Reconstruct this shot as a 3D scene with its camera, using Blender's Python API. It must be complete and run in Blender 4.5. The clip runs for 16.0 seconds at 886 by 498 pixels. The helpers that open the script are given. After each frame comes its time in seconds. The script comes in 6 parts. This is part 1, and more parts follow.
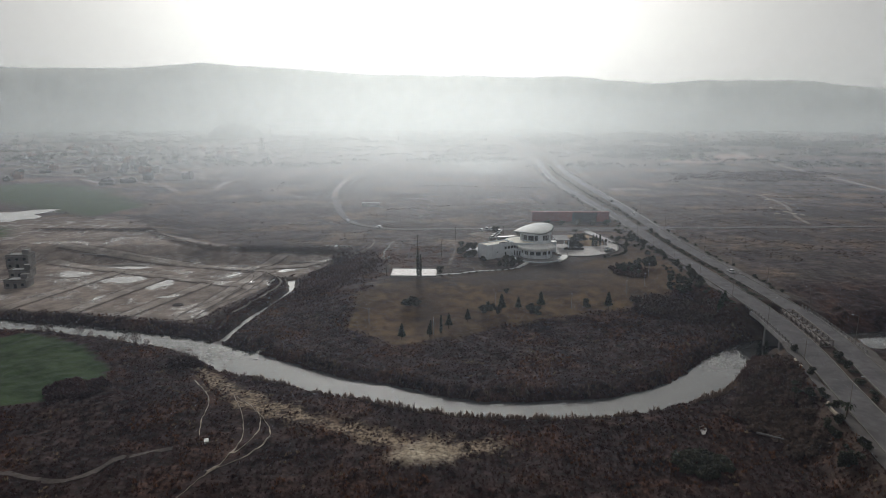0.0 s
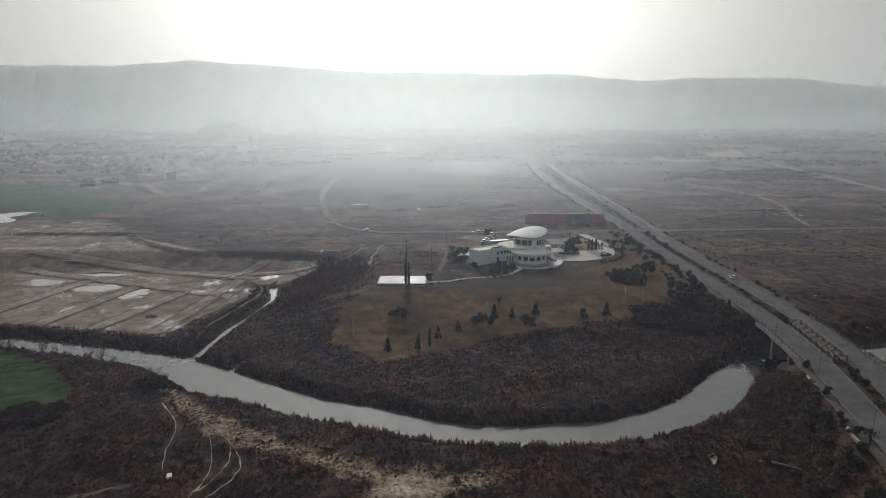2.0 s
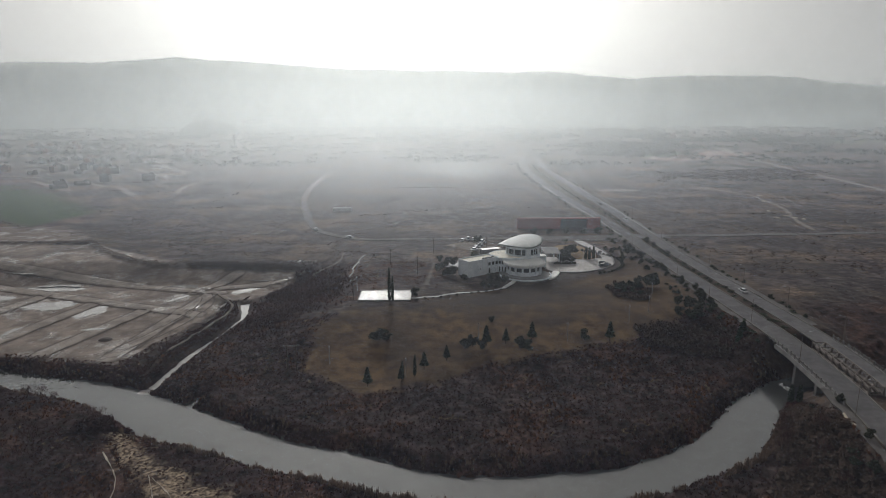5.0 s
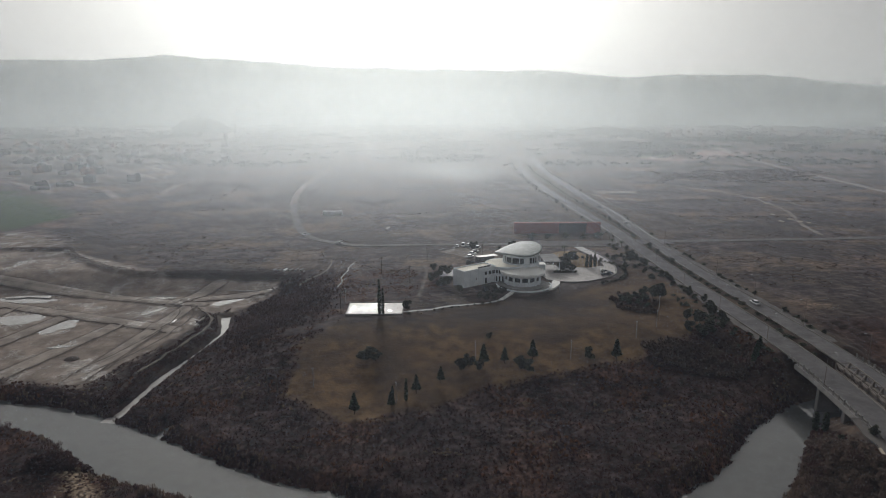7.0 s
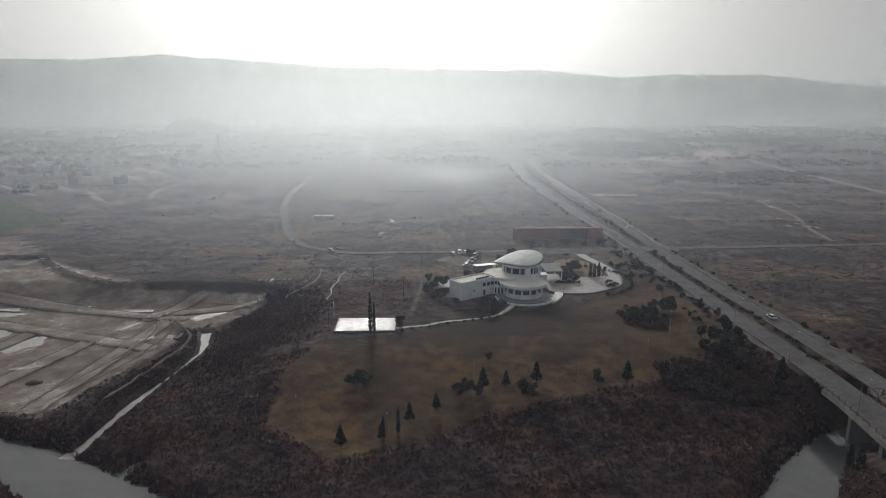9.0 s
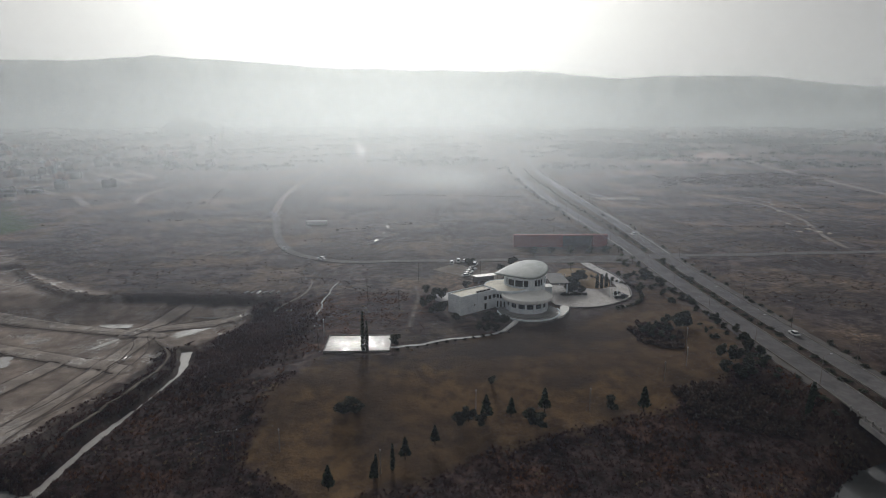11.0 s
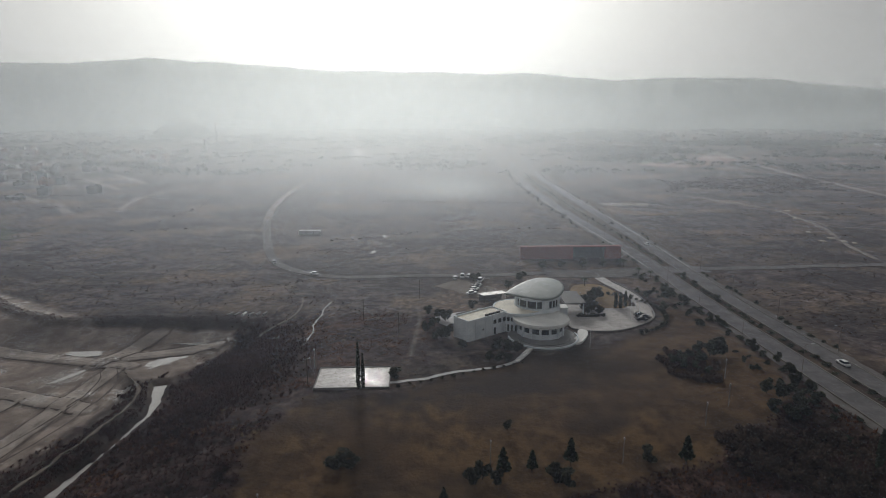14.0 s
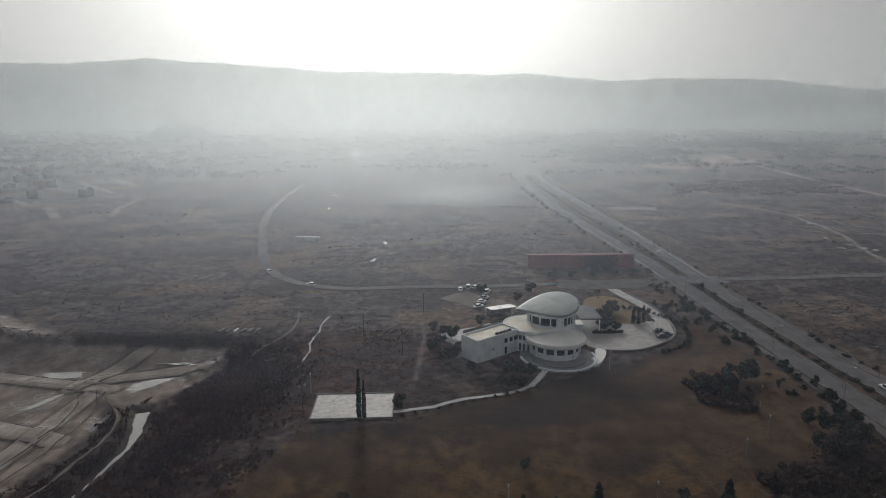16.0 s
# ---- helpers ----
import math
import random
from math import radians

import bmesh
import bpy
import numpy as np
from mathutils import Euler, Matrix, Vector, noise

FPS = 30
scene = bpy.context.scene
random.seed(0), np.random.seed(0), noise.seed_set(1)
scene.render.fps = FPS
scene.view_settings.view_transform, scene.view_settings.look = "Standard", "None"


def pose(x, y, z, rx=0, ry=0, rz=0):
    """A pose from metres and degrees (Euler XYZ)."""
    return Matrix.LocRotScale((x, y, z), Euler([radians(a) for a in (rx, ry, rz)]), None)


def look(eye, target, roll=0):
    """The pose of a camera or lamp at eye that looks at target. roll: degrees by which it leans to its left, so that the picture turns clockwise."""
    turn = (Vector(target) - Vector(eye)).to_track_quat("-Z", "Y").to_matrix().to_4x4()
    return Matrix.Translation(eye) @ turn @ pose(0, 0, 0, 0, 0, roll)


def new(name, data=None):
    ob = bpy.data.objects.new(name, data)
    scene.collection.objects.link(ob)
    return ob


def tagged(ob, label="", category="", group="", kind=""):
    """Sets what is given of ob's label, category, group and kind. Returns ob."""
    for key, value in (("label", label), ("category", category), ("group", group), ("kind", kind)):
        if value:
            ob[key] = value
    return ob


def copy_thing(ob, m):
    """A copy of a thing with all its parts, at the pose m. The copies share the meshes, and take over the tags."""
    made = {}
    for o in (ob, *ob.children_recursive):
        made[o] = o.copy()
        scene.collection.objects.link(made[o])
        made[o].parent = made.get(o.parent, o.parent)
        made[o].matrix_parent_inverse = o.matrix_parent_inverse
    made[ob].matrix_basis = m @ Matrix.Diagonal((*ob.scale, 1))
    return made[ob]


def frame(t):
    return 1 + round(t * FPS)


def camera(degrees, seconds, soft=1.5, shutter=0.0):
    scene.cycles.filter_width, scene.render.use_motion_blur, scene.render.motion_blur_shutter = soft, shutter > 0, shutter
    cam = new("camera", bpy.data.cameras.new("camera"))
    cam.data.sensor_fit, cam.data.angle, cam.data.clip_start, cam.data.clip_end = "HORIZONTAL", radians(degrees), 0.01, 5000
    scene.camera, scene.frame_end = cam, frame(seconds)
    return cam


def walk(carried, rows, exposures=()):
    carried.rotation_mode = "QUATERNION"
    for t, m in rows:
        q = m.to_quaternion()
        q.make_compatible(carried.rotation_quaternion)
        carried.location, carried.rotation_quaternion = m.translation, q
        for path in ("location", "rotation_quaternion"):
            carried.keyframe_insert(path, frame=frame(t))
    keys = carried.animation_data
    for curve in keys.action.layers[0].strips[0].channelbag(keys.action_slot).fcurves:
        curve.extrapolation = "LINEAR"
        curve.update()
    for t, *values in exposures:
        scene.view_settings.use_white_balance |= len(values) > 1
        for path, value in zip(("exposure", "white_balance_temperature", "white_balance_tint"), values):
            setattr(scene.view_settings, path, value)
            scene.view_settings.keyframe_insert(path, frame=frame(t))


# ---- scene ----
# ---- camera: a slow drone flight, straight ahead over the river ----
cam = camera(72, 16.0, soft=0.9)
# seconds, eye x y z, yaw to the left, pitch up, roll (degrees)
PATH = [
    (0, -1.06, 16.67, 68.07, 1.016, -12.119, 0.006),
    (1, -0.41, 23.02, 68.54, 0.679, -12.234, -0.003),
    (2, 0.02, 29.97, 68.86, 0.299, -12.314, -0.044),
    (3, 0.30, 37.26, 69.16, -0.087, -12.387, -0.075),
    (4, 0.49, 44.74, 69.51, -0.456, -12.463, -0.081),
    (5, 0.65, 52.32, 69.90, -0.794, -12.540, -0.062),
    (6, 0.82, 59.99, 70.30, -1.095, -12.609, -0.026),
    (7, 1.01, 67.73, 70.68, -1.357, -12.660, 0.014),
    (8, 1.21, 75.53, 70.99, -1.582, -12.684, 0.044),
    (9, 1.37, 83.39, 71.23, -1.776, -12.677, 0.057),
    (10, 1.43, 91.27, 71.38, -1.941, -12.640, 0.049),
    (11, 1.34, 99.13, 71.46, -2.082, -12.578, 0.024),
    (12, 1.01, 106.94, 71.51, -2.203, -12.503, -0.011),
    (13, 0.43, 114.66, 71.59, -2.306, -12.429, -0.045),
    (14, -0.38, 122.29, 71.73, -2.393, -12.367, -0.065),
    (15, -1.35, 129.91, 71.97, -2.465, -12.328, -0.066),
    (16, -2.25, 137.67, 72.31, -2.524, -12.309, -0.050),
]


def aim(x, y, z, yaw, pitch, roll):
    a, p = radians(yaw), radians(pitch)
    way = Vector((-math.sin(a) * math.cos(p), math.cos(a) * math.cos(p), math.sin(p)))
    return look((x, y, z), Vector((x, y, z)) + way * 10, roll)


walk(cam, [(t, aim(*row)) for t, *row in PATH], [(0, 0.0), (8, 0.0), (16, -0.18)])

scene.cycles.transparent_max_bounces = 32

# ---- world and sun: low winter sun behind thin overcast ----
SUN_EL, SUN_AZ = radians(20), radians(-3.5)
world = bpy.data.worlds.new("hazy_sky")
scene.world = world
world.use_nodes = True
wn = world.node_tree
wn.nodes.clear()
sky = wn.nodes.new("ShaderNodeTexSky")
sky.sky_type, sky.sun_disc = "NISHITA", False
sky.sun_elevation, sky.sun_rotation = SUN_EL, SUN_AZ
sky.altitude, sky.air_density, sky.dust_density, sky.ozone_density = 300, 1.0, 6.0, 1.5
bg = wn.nodes.new("ShaderNodeBackground")
bg.inputs["Strength"].default_value = 0.0188
wo = wn.nodes.new("ShaderNodeOutputWorld")
hs = wn.nodes.new("ShaderNodeHueSaturation")
hs.inputs["Saturation"].default_value = 0.15
wn.links.new(sky.outputs[0], hs.inputs["Color"])
# thin cloud: an even grey veil and a wide pale aureole round the sun
where, dot = wn.nodes.new("ShaderNodeTexCoord"), wn.nodes.new("ShaderNodeVectorMath")
dot.operation = "DOT_PRODUCT"
dot.inputs[1].default_value = (math.sin(SUN_AZ) * math.cos(SUN_EL), math.cos(SUN_AZ) * math.cos(SUN_EL), math.sin(SUN_EL))
wn.links.new(where.outputs["Generated"], dot.inputs[0])
near_sun, aureole = wn.nodes.new("ShaderNodeMath"), wn.nodes.new("ShaderNodeMath")
near_sun.operation, aureole.operation = "MAXIMUM", "POWER"
near_sun.inputs[1].default_value, aureole.inputs[1].default_value = 0.0, 10.0
wn.links.new(dot.outputs["Value"], near_sun.inputs[0])
wn.links.new(near_sun.outputs[0], aureole.inputs[0])
veil = wn.nodes.new("ShaderNodeMix")
veil.data_type, veil.clamp_factor = "RGBA", False
veil.inputs["A"].default_value, veil.inputs["B"].default_value = (10.2, 9.9, 9.6, 1), (43, 41.2, 37.8, 1)
wn.links.new(aureole.outputs[0], veil.inputs["Factor"])
veil_mix = wn.nodes.new("ShaderNodeMix")
veil_mix.data_type, veil_mix.blend_type = "RGBA", "ADD"
veil_mix.inputs["Factor"].default_value = 1.0
wn.links.new(hs.outputs[0], veil_mix.inputs["A"])
wn.links.new(veil.outputs["Result"], veil_mix.inputs["B"])
wn.links.new(veil_mix.outputs["Result"], bg.inputs["Color"])
wn.links.new(bg.outputs[0], wo.inputs["Surface"])
sun = bpy.data.lights.new("sun", "SUN")
sun.energy, sun.angle, sun.color = 2.9, radians(10), (1.0, 0.975, 0.945)
sun_ob = new("sun", sun)
sun_ob.matrix_world = look((math.sin(SUN_AZ) * math.cos(SUN_EL) * 900, math.cos(SUN_AZ) * math.cos(SUN_EL) * 900, math.sin(SUN_EL) * 900), (0, 0, 0))


# ---- materials ----
def mat(name, c1, c2, scale=1.0, rough=0.8, bump=0.0, metal=0.0, fine=8.0, spread=0.0, spec=0.3):
    """Two colours mixed by coarse and fine noise in metres, with some bump and a spread from piece to piece."""
    m = bpy.data.materials.new(name)
    m.use_nodes = True
    nt, N = m.node_tree, m.node_tree.nodes
    p = N["Principled BSDF"]
    geo = N.new("ShaderNodeNewGeometry")
    n1, n2 = N.new("ShaderNodeTexNoise"), N.new("ShaderNodeTexNoise")
    n1.inputs["Scale"].default_value, n2.inputs["Scale"].default_value = 1.0 / scale, fine / scale
    n1.inputs["Detail"].default_value, n2.inputs["Detail"].default_value = 4, 3
    add = N.new("ShaderNodeMath")
    add.operation = "MULTIPLY_ADD"
    add.inputs[1].default_value = 0.6
    ramp = N.new("ShaderNodeMapRange")
    ramp.inputs["From Min"].default_value, ramp.inputs["From Max"].default_value = 0.55, 1.05
    mix = N.new("ShaderNodeMix")
    mix.data_type = "RGBA"
    mix.inputs["A"].default_value, mix.inputs["B"].default_value = (*c1, 1), (*c2, 1)
    L = nt.links.new
    L(geo.outputs["Position"], n1.inputs["Vector"])
    L(geo.outputs["Position"], n2.inputs["Vector"])
    L(n2.outputs["Fac"], add.inputs[0])
    L(n1.outputs["Fac"], add.inputs[2])
    L(add.outputs[0], ramp.inputs["Value"])
    L(ramp.outputs[0], mix.inputs["Factor"])
    out = mix.outputs["Result"]
    if spread:
        isl, hsv = N.new("ShaderNodeObjectInfo"), N.new("ShaderNodeHueSaturation")
        rnd = N.new("ShaderNodeMath")
        rnd.operation = "ADD"
        mr = N.new("ShaderNodeMapRange")
        mr.inputs["From Max"].default_value = 2.0
        mr.inputs["To Min"].default_value, mr.inputs["To Max"].default_value = 1 - spread, 1 + spread
        L(isl.outputs["Random"], rnd.inputs[0])
        L(geo.outputs["Random Per Island"], rnd.inputs[1])
        L(rnd.outputs[0], mr.inputs["Value"])
        L(mr.outputs[0], hsv.inputs["Value"])
        L(out, hsv.inputs["Color"])
        out = hsv.outputs["Color"]
    L(out, p.inputs["Base Color"])
    p.inputs["Roughness"].default_value, p.inputs["Metallic"].default_value = rough, metal
    p.inputs["Specular IOR Level"].default_value = spec
    if bump:
        b = N.new("ShaderNodeBump")
        b.inputs["Strength"].default_value, b.inputs["Distance"].default_value = 0.6, bump
        L(n2.outputs["Fac"], b.inputs["Height"])
        L(b.outputs[0], p.inputs["Normal"])
    return m


def glossy(name, colour, rough, spec=0.5, wave=0.0, wscale=1.0):
    m = mat(name, colour, [v * 1.2 for v in colour], 3, rough, 0, 0, 5, 0, spec)
    if wave:
        nt, p = m.node_tree, m.node_tree.nodes["Principled BSDF"]
        geo, n, b = nt.nodes.new("ShaderNodeNewGeometry"), nt.nodes.new("ShaderNodeTexNoise"), nt.nodes.new("ShaderNodeBump")
        n.inputs["Scale"].default_value = wscale
        b.inputs["Strength"].default_value, b.inputs["Distance"].default_value = 0.3, wave
        nt.links.new(geo.outputs["Position"], n.inputs["Vector"])
        nt.links.new(n.outputs["Fac"], b.inputs["Height"])
        nt.links.new(b.outputs[0], p.inputs["Normal"])
    return m


M_WATER = glossy("river_water", (0.07, 0.072, 0.07), 0.012, 0.78, 0.0008, 0.35)
M_PUDDLE = glossy("puddle_water", (0.27, 0.255, 0.24), 0.05, 0.9)
M_CANOPY = mat("grey_canopy_concrete", (0.1, 0.1, 0.1), (0.15, 0.15, 0.145), 3, 0.8)
M_ASPH = mat("asphalt", (0.08, 0.077, 0.079), (0.135, 0.13, 0.132), 7, 0.92, 0.01, 0, 5, 0, 0.1)
M_LANE = mat("worn_lane", (0.085, 0.079, 0.075), (0.13, 0.12, 0.113), 6, 0.95, 0.01, 0, 5, 0, 0.1)
M_SOIL = mat("wet_soil_bank", (0.075, 0.063, 0.057), (0.13, 0.11, 0.098), 3, 0.95, 0.05, 0, 5, 0, 0.1)
M_STRAW = mat("pale_dry_grass", (0.13, 0.095, 0.065), (0.24, 0.175, 0.115), 5, 0.95, 0, 0, 6, 0.35)
M_RED_BR = mat("russet_brush", (0.065, 0.031, 0.02), (0.15, 0.07, 0.04), 7, 0.95, 0, 0, 6, 0.4)
M_KERB = mat("kerb_concrete", (0.15, 0.145, 0.14), (0.24, 0.23, 0.22), 3, 0.85)
M_ROADK = mat("dusty_kerb", (0.1, 0.092, 0.085), (0.17, 0.158, 0.145), 2, 0.9)
M_FARRD = mat("pale_dusty_road", (0.27, 0.262, 0.25), (0.36, 0.35, 0.335), 30, 0.9, 0, 0, 8, 0, 0.1)
M_SAND = mat("pale_trodden_sand", (0.26, 0.22, 0.175), (0.4, 0.345, 0.27), 3, 0.95, 0.02)
M_GOLD = mat("ochre_dry_lawn", (0.13, 0.085, 0.04), (0.22, 0.15, 0.075), 3, 0.95, 0.02, 0, 6)
M_DIRT = mat("dirt_track", (0.12, 0.1, 0.085), (0.19, 0.165, 0.14), 5, 0.95, 0.05, 0, 8, 0, 0.1)
M_WHITE = mat("white_render", (0.56, 0.62, 0.66), (0.8, 0.84, 0.86), 2.2, 0.8, 0.01)
M_ROOF = mat("pale_roof_screed", (0.6, 0.61, 0.59), (0.8, 0.8, 0.77), 5, 0.7, 0.01)
M_CREAM = mat("cream_roof_screed", (0.55, 0.52, 0.44), (0.82, 0.79, 0.68), 3, 0.75, 0.01)
M_DOME = mat("grey_green_shell", (0.165, 0.198, 0.193), (0.275, 0.31, 0.3), 4, 0.55, 0.01)
M_GLASS = glossy("window_glass", (0.02, 0.025, 0.03), 0.05, 0.6)
M_PAVE = mat("pale_paving", (0.3, 0.3, 0.3), (0.44, 0.44, 0.43), 3, 0.75, 0.01, 0, 10, 0.12)
M_COURT = mat("court_paving", (0.22, 0.21, 0.2), (0.4, 0.38, 0.365), 1.4, 0.6, 0.01, 0, 6, 0, 0.25)
M_FORE = mat("worn_paving", (0.15, 0.15, 0.15), (0.23, 0.225, 0.22), 4, 0.75, 0.01, 0, 10)
M_RED = mat("red_cladding", (0.15, 0.04, 0.038), (0.2, 0.058, 0.053), 8, 0.7)
# near-black puts the shade behind openings into colour; roof boxes share it
M_DARK = mat("near_black", (0.03, 0.03, 0.032), (0.05, 0.05, 0.05), 3, 0.8)
M_BARK = mat("bark", (0.05, 0.04, 0.03), (0.09, 0.07, 0.055), 0.6, 0.95, 0.02)
M_CONI = mat("conifer_needles", (0.022, 0.032, 0.02), (0.05, 0.06, 0.035), 2, 0.85, 0, 0, 6, 0.3)
M_LEAF = mat("broad_leaves", (0.036, 0.04, 0.03), (0.075, 0.075, 0.052), 2, 0.85, 0, 0, 6, 0.3)
M_DRY = mat("dry_brush", (0.033, 0.0185, 0.0185), (0.07, 0.038, 0.034), 16, 0.95, 0, 0, 3, 0.18)
M_SCRUB = mat("grey_scrub", (0.06, 0.042, 0.036), (0.11, 0.078, 0.064), 30, 0.95, 0, 0, 6, 0.25)
M_REED = mat("dry_reeds", (0.08, 0.055, 0.042), (0.16, 0.11, 0.08), 8, 0.95, 0, 0, 6, 0.35)


def thin(m, share):
    """Lets backlight through dry blades and leaves."""
    nt, N = m.node_tree, m.node_tree.nodes
    p = N["Principled BSDF"]
    out = [n for n in N if n.type == "OUTPUT_MATERIAL"][0]
    tr, mx = N.new("ShaderNodeBsdfTranslucent"), N.new("ShaderNodeMixShader")
    mx.inputs[0].default_value = share
    nt.links.new(p.inputs["Base Color"].links[0].from_socket, tr.inputs["Color"])
    nt.links.new(p.outputs[0], mx.inputs[1])
    nt.links.new(tr.outputs[0], mx.inputs[2])
    nt.links.new(mx.outputs[0], out.inputs["Surface"])


for m, share in ((M_DRY, 0.58), (M_RED_BR, 0.58), (M_STRAW, 0.4), (M_REED, 0.4), (M_SCRUB, 0.4), (M_LEAF, 0.4), (M_CONI, 0.35)):
    thin(m, share)
M_FARV = mat("distant_scrub", (0.03, 0.036, 0.026), (0.06, 0.06, 0.042), 60, 0.95, 0, 0, 6, 0.3)
M_FARG = mat("winter_crop", (0.05, 0.068, 0.03), (0.09, 0.11, 0.05), 30, 0.95)
M_METAL = mat("grey_steel", (0.3, 0.3, 0.3), (0.42, 0.42, 0.42), 2, 0.45, 0, 0.6)
M_RUST = mat("weathered_steel", (0.12, 0.1, 0.09), (0.2, 0.17, 0.15), 1.5, 0.7, 0, 0.3)
M_TYRE = mat("tyre_rubber", (0.02, 0.02, 0.02), (0.03, 0.03, 0.03), 1, 0.9)
M_CARW = mat("white_car_paint", (0.5, 0.5, 0.5), (0.58, 0.58, 0.58), 3, 0.4, 0, 0, 5, 0, 0.5)
M_CARD = mat("dark_car_paint", (0.025, 0.026, 0.03), (0.04, 0.04, 0.045), 3, 0.25, 0, 0, 5, 0, 0.5)
M_EARTH = mat("red_bare_earth", (0.11, 0.064, 0.05), (0.18, 0.113, 0.09), 40, 0.95, 0.05, 0, 8)
M_HOUSE = mat("house_render", (0.09, 0.085, 0.08), (0.2, 0.19, 0.175), 6, 0.9, 0, 0, 6, 0.3)
M_BRICK = mat("bare_brick", (0.15, 0.095, 0.075), (0.24, 0.155, 0.12), 5, 0.9, 0.01, 0, 10, 0.2)
M_CORR = mat("corrugated_sheet", (0.2, 0.19, 0.18), (0.62, 0.6, 0.57), 1.6, 0.5, 0.01, 0.2, 9)
M_HILL = mat("scrub_hillside", (0.05, 0.055, 0.045), (0.1, 0.1, 0.08), 260, 0.95, 0, 0, 7)

# ---- the lie of the land ----
def ss(a, b, v):
    u = np.clip((v - a) / (b - a), 0, 1)
    return u * u * (3 - 2 * u)


def along(line, x, y):
    """Distance to a polyline of (x, y, half width), and the half width at the nearest place."""
    best, wide = np.full(np.shape(x), 1e9), np.zeros(np.shape(x))
    for (ax, ay, aw), (bx, by, bw) in zip(line, line[1:]):
        dx, dy = bx - ax, by - ay
        u = np.clip(((x - ax) * dx + (y - ay) * dy) / (dx * dx + dy * dy), 0, 1)
        d = np.hypot(x - ax - u * dx, y - ay - u * dy)
        near = d < best
        best, wide = np.where(near, d, best), np.where(near, aw + u * (bw - aw), wide)
    return best, wide


def inside(poly, x, y):
    """Signed distance to a polygon's edge, positive inside."""
    best, odd = np.full(np.shape(x), 1e9), np.zeros(np.shape(x), bool)
    for (ax, ay), (bx, by) in zip(poly, poly[1:] + poly[:1]):
        dx, dy = bx - ax, by - ay
        u = np.clip(((x - ax) * dx + (y - ay) * dy) / (dx * dx + dy * dy), 0, 1)
        best = np.minimum(best, np.hypot(x - ax - u * dx, y - ay - u * dy))
        cross = ((ay > y) != (by > y)) & (x < dx * (y - ay) / (dy if dy else 1e-9) + ax)
        odd ^= cross
    return np.where(odd, best, -best)


def wobble(x, y, size, seed=0.0):
    """Cheap smooth noise in about -1..1 from crossed waves."""
    out, k = 0.0, 6.283 / size
    for i in range(5):
        a = 1.3 + 2.4 * i + seed
        s = k * (0.7 + 0.45 * i)
        out = out + np.sin(s * (x * np.cos(a) + y * np.sin(a)) + 1.7 * a + 1.3 * np.sin(s * 0.6 * (y * np.cos(a) - x * np.sin(a)) + a)) / (1 + 0.45 * i)
    return out / 2.6


RIVER = [(-420, 300, 5), (-260, 258, 4.5), (-172, 234, 4.4), (-144, 229.5, 4.2), (-124, 224.5, 4.2), (-108, 220, 4.8), (-92, 214.5, 5.2),
         (-80, 206.5, 6.3), (-69, 199, 7.6), (-57, 193, 6.3), (-46, 187.5, 5.3), (-34, 181.8, 5.1), (-20, 177.3, 5.2), (-7, 171.3, 4.7),
         (5, 168.2, 4.0), (20, 168, 4.3), (34, 169, 4.9), (46, 171.3, 4.4), (58, 177, 4.7), (67.5, 182, 5.4), (76, 189.5, 5.6), (85, 200.5, 5.2),
         (94, 209.5, 4.2), (103, 217, 3.4), (112, 220, 4), (125, 221, 5), (146, 222.5, 7.5), (176, 227, 7), (260, 240, 5)]
DITCH = [(-83.4, 214.5, 0.9), (-82.2, 221, 0.7), (-81, 232, 0.6), (-79.4, 242, 0.9), (-78, 249, 0.5), (-76.6, 256, -0.1), (-74.8, 268, 0.0), (-73.8, 277, 0.2), (-75, 285, 0.9), (-78.2, 295.5, 1.5)]
INLET = [(-68.3, 206, 1.2), (-67.5, 209, 0.9), (-66, 213, 0.8)]
LEVEL = -9.0
ROAD_Y = [60, 134, 152, 170, 180, 197, 222, 245, 300, 360, 400, 460, 520, 610, 745, 890, 1000, 1060]
ROAD_X = [72, 89, 93, 97, 99.6, 103.3, 106.8, 108, 108, 108, 110, 113, 114, 115, 118.6, 123.5, 132, 140]


def road_left(y):
    return np.interp(y, ROAD_Y, ROAD_X)


LAWN = [(-40, 251), (-39, 225), (-20, 209), (-1.5, 216), (19, 228), (41, 235), (64, 242), (94, 262), (103, 285), (100, 330), (92, 345), (84, 318), (55, 302), (30, 293), (0, 275), (-10, 271), (-30, 270)]
PLOTS = [(-190, 247), (-130, 238), (-98, 231), (-90, 262), (-84, 290), (-73, 305), (-64, 320), (-66, 331), (-115, 334), (-186, 380), (-234, 381), (-254, 346), (-222, 262)]
FIELD = [(-230, 232), (-158, 215), (-148, 218), (-127, 209), (-107, 190), (-101, 175), (-113, 166), (-121, 163), (-160, 140), (-230, 150)]
FIELD_W = [(-620, 640), (-464, 630), (-441, 676), (-322, 584), (-246, 491), (-256, 437), (-323, 476), (-377, 512), (-620, 570)]
FIELD_P = [(-345, 440), (-300, 400), (-285, 395), (-260, 360), (-330, 380), (-420, 420)]
MARSH = [(-78, 190, 1.5), (-66, 177, 3.2), (-52, 165, 4.0), (-36, 158, 2.6), (-24, 152, 2.4), (-12, 147, 4.5), (0, 145, 4), (10, 146, 1.5)]
